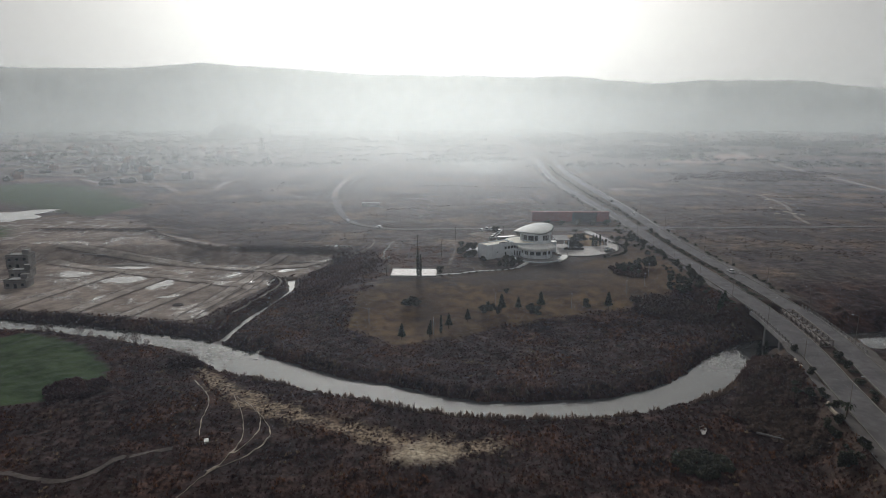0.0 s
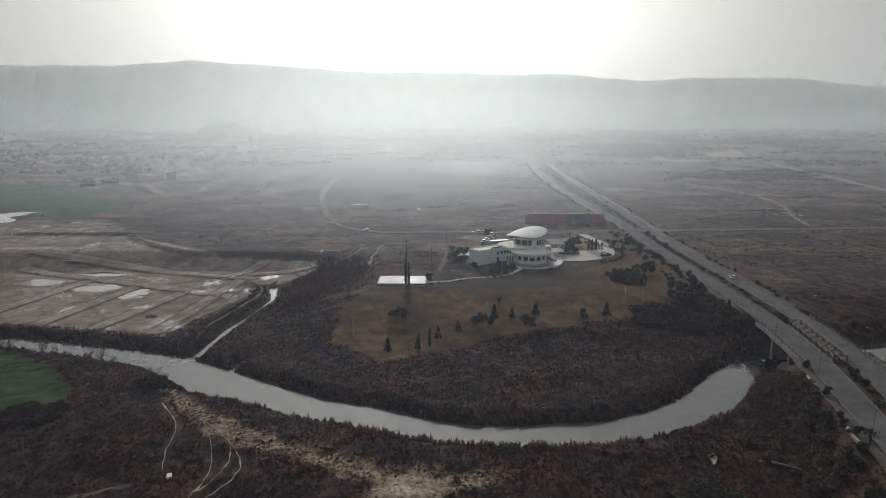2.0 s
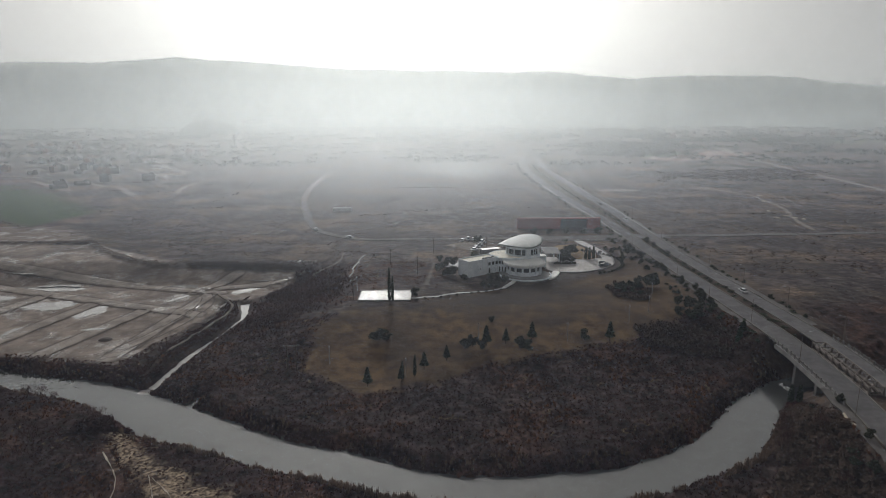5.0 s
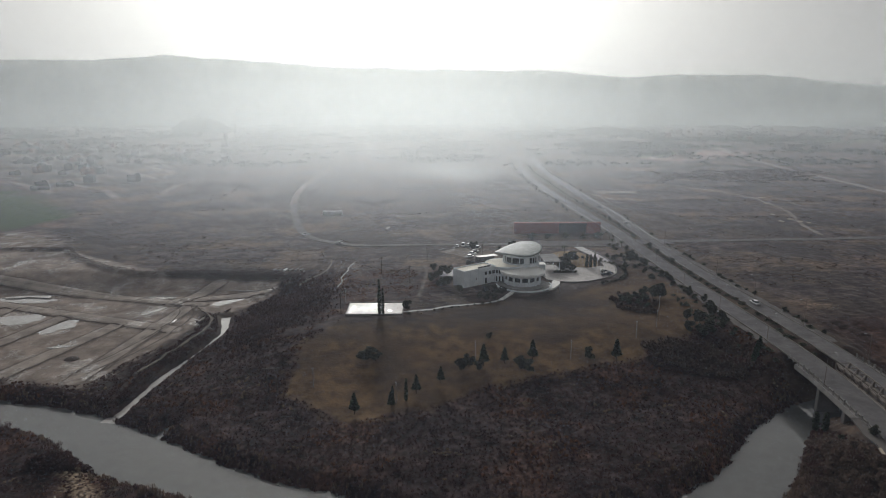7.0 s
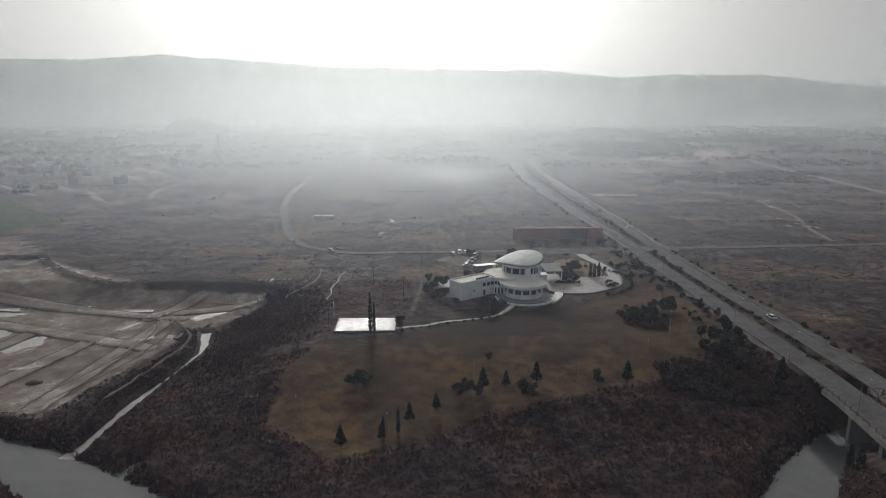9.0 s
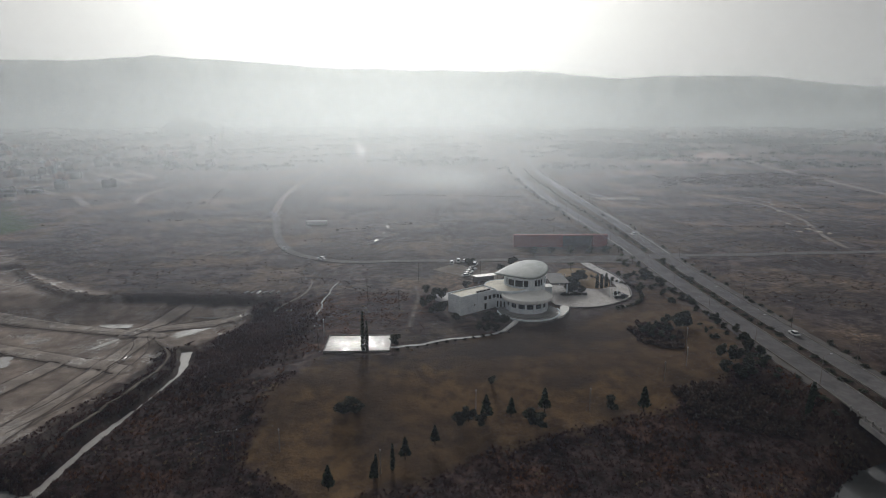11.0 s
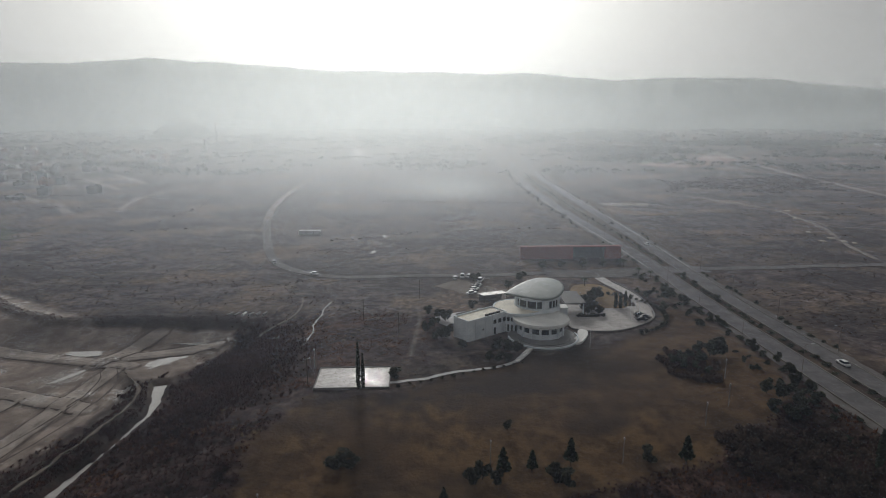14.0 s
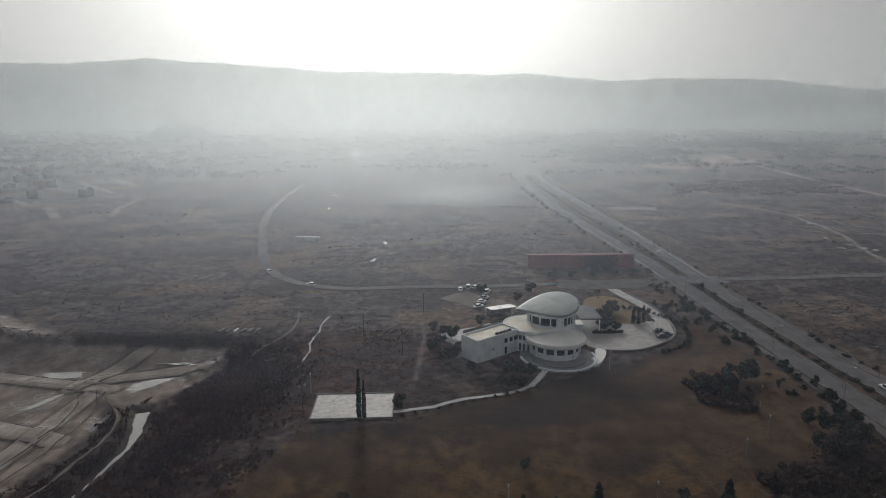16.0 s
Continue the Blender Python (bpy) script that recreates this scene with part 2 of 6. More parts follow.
# the court of plot roads: main axis a and cross axis b
PLOT_ROADS = [((-180, 246), (-166, 306)), ((-151, 242), (-139, 294)), ((-128, 236), (-114, 286)), ((-216, 341), (-93, 308)), ((-209, 323), (-92, 279)), ((-104, 309), (-92, 331)), ((-100, 314), (-70, 322)), ((-96, 306), (-103, 236))]


def part_w(y):
    """How far the west carriageway swings out."""
    return np.interp(y, [420, 490, 570, 800, 940, 1060], [0, -4.5, -8, -9.5, -1, 2])


def part_e(y):
    """How far the east carriageway swings out."""
    return np.interp(y, [420, 600, 800, 1000, 1060], [0, 2.5, 4, 13, 16])


def road_near(x, y):
    left = road_left(y)
    return np.maximum(left + part_w(y) - x, x - left - part_e(y) - 18.5)


def height(x, y):
    x, y = np.asarray(x, float), np.asarray(y, float)
    west = ss(-25, -75, x) * ss(345, 318, y)
    z = np.minimum(-6.3 * west, -6.5 * ss(272, 212, y))
    z = z + 0.6 * ss(250, 290, y) * ss(-40, -10, x)
    # embankment of the dual carriageway
    near = road_near(x, y)
    z = np.where(y < 1100, z + (0.25 - z) * ss(13, 2.5, near), z)
    # bund round the plots, and the spoil bank along the ditch
    bund, _ = along([(-260, 385, 1), (-190, 386, 1), (-172, 364, 1), (-147, 344, 1), (-131, 338, 1), (-105, 338.5, 1), (-71, 337, 1), (-58, 335, 1), (-64, 325, 1), (-72, 318, 1)], x, y)
    z = z + 0.95 * ss(4.5, 0.8, bund)
    spoil, _ = along([(-91, 302, 1), (-84, 293, 1), (-80, 284, 1), (-79.5, 275, 1), (-82, 265, 1), (-83.5, 255, 1), (-87, 240, 1)], x, y)
    z = z + 0.9 * ss(3.5, 0.5, spoil)
    mud = np.clip(inside(PLOTS, x, y) / 4, 0, 1)
    for a, b in PLOT_ROADS:
        d, _ = along([(*a, 1), (*b, 1)], x, y)
        z = z + 0.45 * ss(3.6, 2.4, d) * np.maximum(mud, 0.3)
    rough = ss(300, 255, y) * ss(2, 12, near) * (1 - mud) * (1 - 0.85 * np.clip(inside(LAWN, x, y) / 4, 0, 1))
    z = z + rough * (0.45 * wobble(x, y, 13) + 0.3 * wobble(x, y, 5, 2.0))
    plain = ss(335, 360, y) * ss(520, 440, y) * ss(4, 14, near) * ss(0, 15, x)
    z = z + 0.25 * plain * ss(30, 60, np.abs(x - 50)) * wobble(x, y, 22, 4.0)
    # channels
    for line, bank, jag in ((RIVER, 0.7, 1.5), (DITCH, 0.8, 0.65), (INLET, 0.8, 0.3)):
        d, w = along(line, x, y)
        d = d - w - (1.3 if line is RIVER else 0.3) + jag * (0.6 * wobble(x, y, 7, 1.0) + 0.35 * wobble(x, y, 2.6, 3.0))
        level = LEVEL if line is not DITCH else np.interp(y, [205, 218, 228, 244, 300], [LEVEL - 0.05, LEVEL - 0.05, LEVEL + 0.5, -7.7, -7.5])
        z = np.minimum(z, level - 0.05 + np.where(d > 0, bank * d, np.maximum(0.6 * d, -1.6)))
    return z


def h(x, y):
    return float(height(x, y))


def lines(lo, hi, step, out_lo, out_hi, grow=1.13):
    a = list(np.arange(lo, hi + 0.01, step))
    s = step
    while a[-1] < out_hi:
        s *= grow
        a.append(a[-1] + s)
    s, b = step, []
    v = lo
    while v > out_lo:
        s *= grow
        v -= s
        b.append(v)
    return np.array(b[::-1] + a)


def mesh_from(name, V, F, smooth=False):
    me = bpy.data.meshes.new(name)
    me.from_pydata([tuple(v) for v in V], [], [tuple(f) for f in F])
    if smooth:
        me.polygons.foreach_set("use_smooth", [True] * len(me.polygons))
    me.update()
    return me


gx, gy = lines(-205, 165, 0.85, -4900, 4900), lines(100, 400, 0.85, -900, 4950)
X, Y = np.meshgrid(gx, gy)
Z = height(X, Y)
nx, ny = len(gx), len(gy)
idx = np.arange(nx * ny).reshape(ny, nx)
quads = np.stack([idx[:-1, :-1], idx[:-1, 1:], idx[1:, 1:], idx[1:, :-1]], -1).reshape(-1, 4)
me = bpy.data.meshes.new("ground")
me.vertices.add(nx * ny)
me.vertices.foreach_set("co", np.stack([X, Y, Z], -1).ravel())
me.loops.add(quads.size)
me.loops.foreach_set("vertex_index", quads.ravel())
me.polygons.add(len(quads))
me.polygons.foreach_set("loop_start", np.arange(len(quads)) * 4)
me.polygons.foreach_set("use_smooth", np.ones(len(quads), bool))
me.update(calc_edges=True)
fuzz = 2.2 * wobble(X, Y, 11, 5.0) + 1.2 * wobble(X, Y, 4, 6.0)
lawn = np.clip(0.5 + (inside(LAWN, X, Y) + fuzz) / 3.5, 0, 1)
oval = np.clip(inside([(60, 346), (67.7, 337.9), (77.2, 336.2), (82, 343), (83, 352), (82, 362), (78.4, 374), (65, 374), (60, 360)], X, Y), 0, 1)
lawn = np.maximum(lawn, oval)
mud = np.clip(0.5 + (inside(PLOTS, X, Y) + 0.5 * fuzz) / 3, 0, 1)
mud = np.maximum(mud, 0.75 * np.clip(0.5 + (inside([(-256, 346), (-192, 392), (-205, 408), (-238, 436), (-290, 432), (-330, 396)], X, Y) + 3 * fuzz) / 9, 0, 1))
green = np.maximum(np.clip(0.5 + (inside(FIELD, X, Y) + 0.5 * fuzz) / 2.5, 0, 1), np.clip(0.5 + inside(FIELD_W, X, Y) / 8, 0, 1))
green = np.maximum(green, np.clip(0.5 + inside(FIELD_P, X, Y) / 6, 0, 1))
d, w = along(MARSH, X, Y)
marsh = np.clip(0.5 + (w - d + 1.2 * fuzz) / 4, 0, 1)
track = np.zeros_like(X)
for a, b in PLOT_ROADS:
    d, _ = along([(*a, 1), (*b, 1)], X, Y)
    track = np.maximum(track, np.clip(0.5 + (2.9 - d) / 1.2, 0, 1) * mud)
for line in ([(-3, 296, 1), (-1.5, 312, 1), (0, 328, 1), (-1, 345, 1)], [(-84, 300, 1), (-83, 284, 1), (-84.5, 268, 1), (-87, 250, 1)]):
    d, _ = along(line, X, Y)
    track = np.maximum(track, 0.4 * np.clip(0.5 + (0.5 - d + 0.12 * fuzz) / 1.0, 0, 1))
edge = np.zeros_like(X)
for a, b in PLOT_ROADS:
    d, _ = along([(*a, 1), (*b, 1)], X, Y)
    edge = np.maximum(edge, np.clip(1 - np.abs(d - 3.6 + 0.25 * fuzz) / 1.1, 0, 1) * mud)
edge = np.clip(edge - track, 0, 1)
d, _ = along([(-89, 234, 1), (-84, 250, 1), (-81, 268, 1), (-80, 282, 1), (-82, 293, 1)], X, Y)
edge = np.maximum(edge, np.clip((6.5 - d + 0.4 * fuzz) / 2, 0, 0.95))
# bund painted dark: shade of its near face, and its sunlit crest toned down
d, _ = along([(-255, 385, 1), (-190, 386, 1), (-172, 363.5, 1), (-148, 343.5, 1), (-131, 337, 1), (-105, 337, 1), (-71, 335.5, 1), (-60, 332, 1)], X, Y)
edge = np.maximum(edge, np.clip((3.0 - d + 0.3 * fuzz) / 1.5, 0, 0.8))
d, _ = along([(-98, 308, 1), (-93, 298, 1), (-92, 282, 1), (-95, 262, 1), (-103, 238, 1)], X, Y)
tyre = np.clip(1 - np.abs(np.abs(d) - 2.2) / 0.6, 0, 1) + np.clip(1 - np.abs(np.abs(d) - 5.0) / 0.6, 0, 1)
d, _ = along([(-216, 338, 1), (-100, 311, 1), (-72, 318, 1)], X, Y)
tyre = np.maximum(tyre, np.clip(1 - np.abs(np.abs(d) - 1.8) / 0.6, 0, 1)) * (0.6 + 0.4 * wobble(X, Y, 9, 3.0)) * mud
tyre = np.clip(tyre, 0, 1)
verge = ss(16, 3, road_near(X, Y)) * (Y < 1000)
flats = np.maximum(ss(280, 258, Y + 0.6 * fuzz), np.clip(0.5 + (inside([(-78, 225), (-68, 322), (-45, 336), (-12, 338), (6, 330), (4, 292), (-35, 268)], X, Y) + 3 * fuzz) / 10, 0, 1)) * (1 - lawn)
russ = np.clip(0.5 + (wobble(X, Y, 31, 5.0) - 0.22) * 2.5 + 0.1 * fuzz, 0, 1)
darkp = np.clip(0.5 + (wobble(X, Y, 26, 8.0) - 0.1) * 2.0 + 0.1 * fuzz, 0, 1)
soft = np.clip(0.5 + (inside([(-70, 328), (-46, 326), (-38, 304), (-44, 276), (-58, 256), (-68, 258), (-72, 290)], X, Y) + 2.5 * fuzz) / 16, 0, 1)
darkp = np.maximum(darkp, 1.2 * soft)
flats = np.maximum(flats, soft)
sand = np.clip(1.3 - np.hypot((X + 8) / 8.5, (Y - 142.5) / 5.0) + 0.12 * fuzz, 0, 1)
golden = np.clip(0.5 + (264 - Y + 2.5 * fuzz) / 14, 0, 1) * np.clip(0.75 + wobble(X, Y, 34, 3.0), 0.15, 1)
russ = np.where(lawn > 0.02, np.maximum(golden, 0.55 * ss(55, 80, X) * ss(330, 290, Y)), russ)
for name, chans in (("zones", (lawn, mud, green, marsh)), ("zones_b", (track, verge, edge, tyre)), ("zones_c", (flats, russ, darkp, sand))):
    at = me.color_attributes.new(name, "FLOAT_COLOR", "POINT")
    at.data.foreach_set("color", np.stack(chans, -1).ravel())


def ground_material():
    m = bpy.data.materials.new("winter_ground")
    m.use_nodes = True
    nt, N = m.node_tree, m.node_tree.nodes
    L = nt.links.new
    p = N["Principled BSDF"]
    p.inputs["Roughness"].default_value, p.inputs["Specular IOR Level"].default_value = 0.95, 0.12
    geo = N.new("ShaderNodeNewGeometry")

    def noisy(scale, detail=5, rough=0.6, stretch=None):
        n = N.new("ShaderNodeTexNoise")
        n.inputs["Scale"].default_value, n.inputs["Detail"].default_value, n.inputs["Roughness"].default_value = 1 / scale, detail, rough
        if stretch:
            mp = N.new("ShaderNodeMapping")
            mp.inputs["Scale"].default_value = stretch
            L(geo.outputs["Position"], mp.inputs["Vector"])
            L(mp.outputs[0], n.inputs["Vector"])
        else:
            L(geo.outputs["Position"], n.inputs["Vector"])
        return n.outputs["Fac"]

    def ramp(fac, lo, hi):
        r = N.new("ShaderNodeMapRange")
        r.interpolation_type = "SMOOTHSTEP"
        r.inputs["From Min"].default_value, r.inputs["From Max"].default_value = lo, hi
        L(fac, r.inputs["Value"])
        return r.outputs[0]

    def blend(fac, a, b):
        x = N.new("ShaderNodeMix")
        x.data_type = "RGBA"
        for key, v in (("A", a), ("B", b)):
            if isinstance(v, tuple):
                x.inputs[key].default_value = (*v, 1)
            else:
                L(v, x.inputs[key])
        L(fac, x.inputs["Factor"])
        return x.outputs["Result"]

    def times(a, b):
        x = N.new("ShaderNodeMath")
        x.operation = "MULTIPLY"
        L(a, x.inputs[0])
        if isinstance(b, float):
            x.inputs[1].default_value = b
        else:
            L(b, x.inputs[1])
        return x.outputs[0]

    fine, mid, wide, huge = noisy(0.9), noisy(7, 6), noisy(45, 5), noisy(320, 6, 0.6, (0.5, 1.0, 1.0))
    base = blend(ramp(mid, 0.35, 0.65), (0.03, 0.0235, 0.0245), (0.082, 0.062, 0.059))
    base = blend(ramp(wide, 0.46, 0.62), base, blend(ramp(fine, 0.35, 0.7), (0.06, 0.043, 0.034), (0.16, 0.112, 0.076)))
    base = blend(ramp(huge, 0.52, 0.62), base, blend(ramp(mid, 0.35, 0.65), (0.038, 0.03, 0.028), (0.07, 0.056, 0.05)))
    base = blend(times(ramp(noisy(60, 5, 0.65, (0.8, 1.0, 1.0)), 0.48, 0.58), 0.8), base, (0.03, 0.0245, 0.023))
    strip = noisy(48, 5, 0.72, (0.55, 1.2, 1.0))
    base = blend(times(ramp(strip, 0.58, 0.68), 0.5), base, (0.14, 0.113, 0.098))
    za, zb = N.new("ShaderNodeVertexColor"), N.new("ShaderNodeVertexColor")
    za.layer_name, zb.layer_name = "zones", "zones_b"
    sa, sb = N.new("ShaderNodeSeparateColor"), N.new("ShaderNodeSeparateColor")
    L(za.outputs["Color"], sa.inputs[0])
    L(zb.outputs["Color"], sb.inputs[0])
    zc, sc = N.new("ShaderNodeVertexColor"), N.new("ShaderNodeSeparateColor")
    zc.layer_name = "zones_c"
    L(zc.outputs["Color"], sc.inputs[0])
    low = blend(ramp(noisy(3.5, 6, 0.7), 0.35, 0.65), (0.02, 0.013, 0.0135), (0.05, 0.031, 0.0275))
    low = blend(times(sc.outputs[1], 0.8), low, blend(ramp(fine, 0.35, 0.65), (0.042, 0.023, 0.018), (0.09, 0.046, 0.031)))
    low = blend(times(sc.outputs[2], 0.7), low, (0.022, 0.0138, 0.0148))
    base = blend(sc.outputs[0], base, low)
    grit = N.new("ShaderNodeMapRange")
    grit.inputs["From Min"].default_value, grit.inputs["From Max"].default_value = 0.34, 0.66
    grit.inputs["To Min"].default_value, grit.inputs["To Max"].default_value = 0.4, 1.75
    L(noisy(2.6, 6, 0.7), grit.inputs["Value"])
    mul = N.new("ShaderNodeMix")
    mul.data_type, mul.blend_type = "RGBA", "MULTIPLY"
    mul.inputs["Factor"].default_value = 1.0
    L(base, mul.inputs["A"])
    L(grit.outputs[0], mul.inputs["B"])
    base = mul.outputs["Result"]
    grass = blend(ramp(mid, 0.3, 0.7), (0.04, 0.0265, 0.017), (0.078, 0.048, 0.026))
    grass = blend(times(ramp(noisy(28, 3, 0.5, (0.45, 1.3, 1.0)), 0.44, 0.6), 0.9), grass, (0.03, 0.0225, 0.0185))
    grass = blend(times(sc.outputs[1], 0.85), grass, blend(ramp(noisy(5, 6, 0.7), 0.34, 0.66), (0.06, 0.036, 0.018), (0.15, 0.092, 0.04)))
    base = blend(times(sb.outputs[1], 0.75), base, blend(ramp(mid, 0.35, 0.65), (0.046, 0.034, 0.028), (0.085, 0.061, 0.045)))
    base = blend(sa.outputs[0], base, grass)
    soil = blend(ramp(mid, 0.3, 0.7), (0.15, 0.122, 0.104), (0.29, 0.24, 0.205))
    soil = blend(times(ramp(wide, 0.5, 0.65), 0.7), soil, (0.105, 0.09, 0.08))
    base = blend(sa.outputs[1], base, soil)
    base = blend(sa.outputs[2], base, blend(ramp(mid, 0.3, 0.7), (0.024, 0.046, 0.016), (0.044, 0.074, 0.026)))
    straw = blend(ramp(fine, 0.38, 0.62), (0.075, 0.055, 0.042), (0.35, 0.27, 0.185))
    base = blend(times(za.outputs["Alpha"], ramp(mid, 0.32, 0.5)), base, straw)
    base = blend(times(sb.outputs[0], 0.8), base, blend(ramp(mid, 0.35, 0.65), (0.23, 0.2, 0.178), (0.33, 0.29, 0.255)))
    base = blend(times(sb.outputs[2], 0.7), base, (0.05, 0.042, 0.036))
    base = blend(times(zb.outputs["Alpha"], 0.7), base, (0.055, 0.047, 0.04))
    base = blend(times(zc.outputs["Alpha"], ramp(fine, 0.3, 0.5)), base, blend(ramp(noisy(1.6), 0.35, 0.65), (0.26, 0.21, 0.15), (0.56, 0.48, 0.36)))
    wet = times(times(ramp(noisy(11, 5, 0.65), 0.53, 0.6), sa.outputs[1]), 1.0)
    for key, dryv, wetv in (("Roughness", 0.95, 0.22), ("Specular IOR Level", 0.12, 0.5)):
        r = N.new("ShaderNodeMapRange")
        r.inputs["To Min"].default_value, r.inputs["To Max"].default_value = dryv, wetv
        L(wet, r.inputs["Value"])
        L(r.outputs[0], p.inputs[key])
    L(base, p.inputs["Base Color"])
    b = N.new("ShaderNodeBump")
    b.inputs["Strength"].default_value, b.inputs["Distance"].default_value = 0.7, 0.35
    L(fine, b.inputs["Height"])
    L(b.outputs[0], p.inputs["Normal"])
    return m


me.materials.append(ground_material())
tagged(new("ground", me), "brown winter scrub plain with lawn, mud plots and a river cutting", "ground", "", "structure")


# ---- helpers for things ----
def finish(bm, name, material, smooth=False):
    me = bpy.data.meshes.new(name)
    bmesh.ops.recalc_face_normals(bm, faces=bm.faces)
    bm.to_mesh(me)
    bm.free()
    if smooth:
        me.polygons.foreach_set("use_smooth", [True] * len(me.polygons))
    if material:
        me.materials.append(material)
    return me


def part(name, bm, material, parent=None, label="", smooth=False):
    ob = new(name, finish(bm, name, material, smooth))
    if parent:
        ob.parent = parent
    return tagged(ob, label)


def mesh_part(name, V, F, material, parent=None, label="", smooth=False):
    me = mesh_from(name, V, F, smooth)
    me.materials.append(material)
    ob = new(name, me)
    if parent:
        ob.parent = parent
    return tagged(ob, label)


def thing(name, label, category, at, turn=0, group="", kind=""):
    ob = new(name)
    ob.matrix_world = pose(*at, 0, 0, turn)
    ob.empty_display_size = 0.2
    return tagged(ob, label, category, group, kind)


def box(bm, x0, x1, y0, y1, z0, z1, bevel=0.0, m=None):
    r = bmesh.ops.create_cube(bm, size=1.0)
    v = r["verts"]
    for p in v:
        p.co = Vector((x0 + (p.co.x + 0.5) * (x1 - x0), y0 + (p.co.y + 0.5) * (y1 - y0), z0 + (p.co.z + 0.5) * (z1 - z0)))
    if bevel:
        es = list({e for p in v for e in p.link_edges})
        out = bmesh.ops.bevel(bm, geom=es, offset=bevel, segments=1, affect="EDGES")
        v = out["verts"]
    if m:
        bmesh.ops.transform(bm, matrix=m, verts=list(v))
    return bm


def tube(bm, a, b, r0, r1=None, seg=8):
    a, b = Vector(a), Vector(b)
    r1 = r0 if r1 is None else r1
    turn = (b - a).to_track_quat("Z", "Y").to_matrix().to_4x4()
    m = Matrix.Translation((a + b) / 2) @ turn
    bmesh.ops.create_cone(bm, cap_ends=True, segments=seg, radius1=r0, radius2=max(r1, 0.001), depth=(b - a).length, matrix=m)
    return bm


def turned(bm, profile, seg=48, centre=(0, 0), sx=1.0, sy=1.0, close=True):
    """A body of revolution from (radius, z) pairs, closed to the axis at both ends."""
    rings = []
    for r, z in profile:
        rings.append([bm.verts.new((centre[0] + sx * r * math.cos(2 * math.pi * k / seg), centre[1] + sy * r * math.sin(2 * math.pi * k / seg), z)) for k in range(seg)])
    for a, b in zip(rings, rings[1:]):
        for k in range(seg):
            bm.faces.new((a[k], a[(k + 1) % seg], b[(k + 1) % seg], b[k]))
    if close:
        bm.faces.new(rings[0][::-1])
        bm.faces.new(rings[-1])
    return bm


def ring_wall(bm, r0, r1, z0, z1, a0, a1, seg, centre=(0, 0)):
    """A curved wall between two radii over an arc in degrees."""
    vs = []
    for k in range(seg + 1):
        a = radians(a0 + (a1 - a0) * k / seg)
        c, s = math.cos(a), math.sin(a)
        vs.append([bm.verts.new((centre[0] + r * c, centre[1] + r * s, z)) for r, z in ((r0, z0), (r1, z0), (r1, z1), (r0, z1))])
    for a, b in zip(vs, vs[1:]):
        for k in range(4):
            bm.faces.new((a[k], b[k], b[(k + 1) % 4], a[(k + 1) % 4]))
    bm.faces.new(vs[0][::-1])
    bm.faces.new(vs[-1])
    return bm


def rounded(pts, times=2):
    """A closed outline with its corners cut."""
    for _ in range(times):
        pts = [q for (ax, ay), (bx_, by_) in zip(pts, pts[1:] + pts[:1]) for q in ((ax * 0.75 + bx_ * 0.25, ay * 0.75 + by_ * 0.25), (ax * 0.25 + bx_ * 0.75, ay * 0.25 + by_ * 0.75))]
    return pts


def resample(pts, step):
    pts = [Vector(p) for p in pts]
    # smooth once by corner cutting, then walk along
    for _ in range(2):
        q = [pts[0]]
        for a, b in zip(pts, pts[1:]):
            q += [a * 0.75 + b * 0.25, a * 0.25 + b * 0.75]
        pts = q + [pts[-1]]
    out, carry = [pts[0]], 0.0
    for a, b in zip(pts, pts[1:]):
        n = (b - a).length
        d = step - carry
        while d < n:
            out.append(a + (b - a) * (d / n))
            d += step
        carry = n - (d - step)
    return out + [pts[-1]]


def strip(name, pts, wide, lift, material, label, category, thick=0.25, step=3.0, z=None, kind="structure", parent=None, jag=0.0):
    """A road or path: a slab that follows the ground along a line."""
    line = resample(pts, step)
    V, F = [], []
    for i, p in enumerate(line):
        t = (line[min(i + 1, len(line) - 1)] - line[max(i - 1, 0)]).normalized()
        n = Vector((-t.y, t.x))
        for s in (-1, -0.33, 0.33, 1):
            q = p + n * s * (wide / 2 + jag * noise.noise((p.x * 0.3, p.y * 0.3, s)))
            base = h(q.x, q.y) if z is None else z
            V.append((q.x, q.y, base + lift))
        a, b = V[-4], V[-1]
        V += [(a[0], a[1], a[2] - thick), (b[0], b[1], b[2] - thick)]
    for i in range(len(line) - 1):
        a, b = i * 6, i * 6 + 6
        for k in range(3):
            F.append((a + k, a + k + 1, b + k + 1, b + k))
        F += [(a + 4, a, b, b + 4), (a + 3, a + 5, b + 5, b + 3), (a + 5, a + 4, b + 4, b + 5)]
    n = len(V)
    F += [(0, 4, 5, 3, 2, 1), (n - 6, n - 5, n - 4, n - 3, n - 1, n - 2)]
    ob = mesh_part(name, V, F, material, parent)
    return tagged(ob, label, category, "", kind)


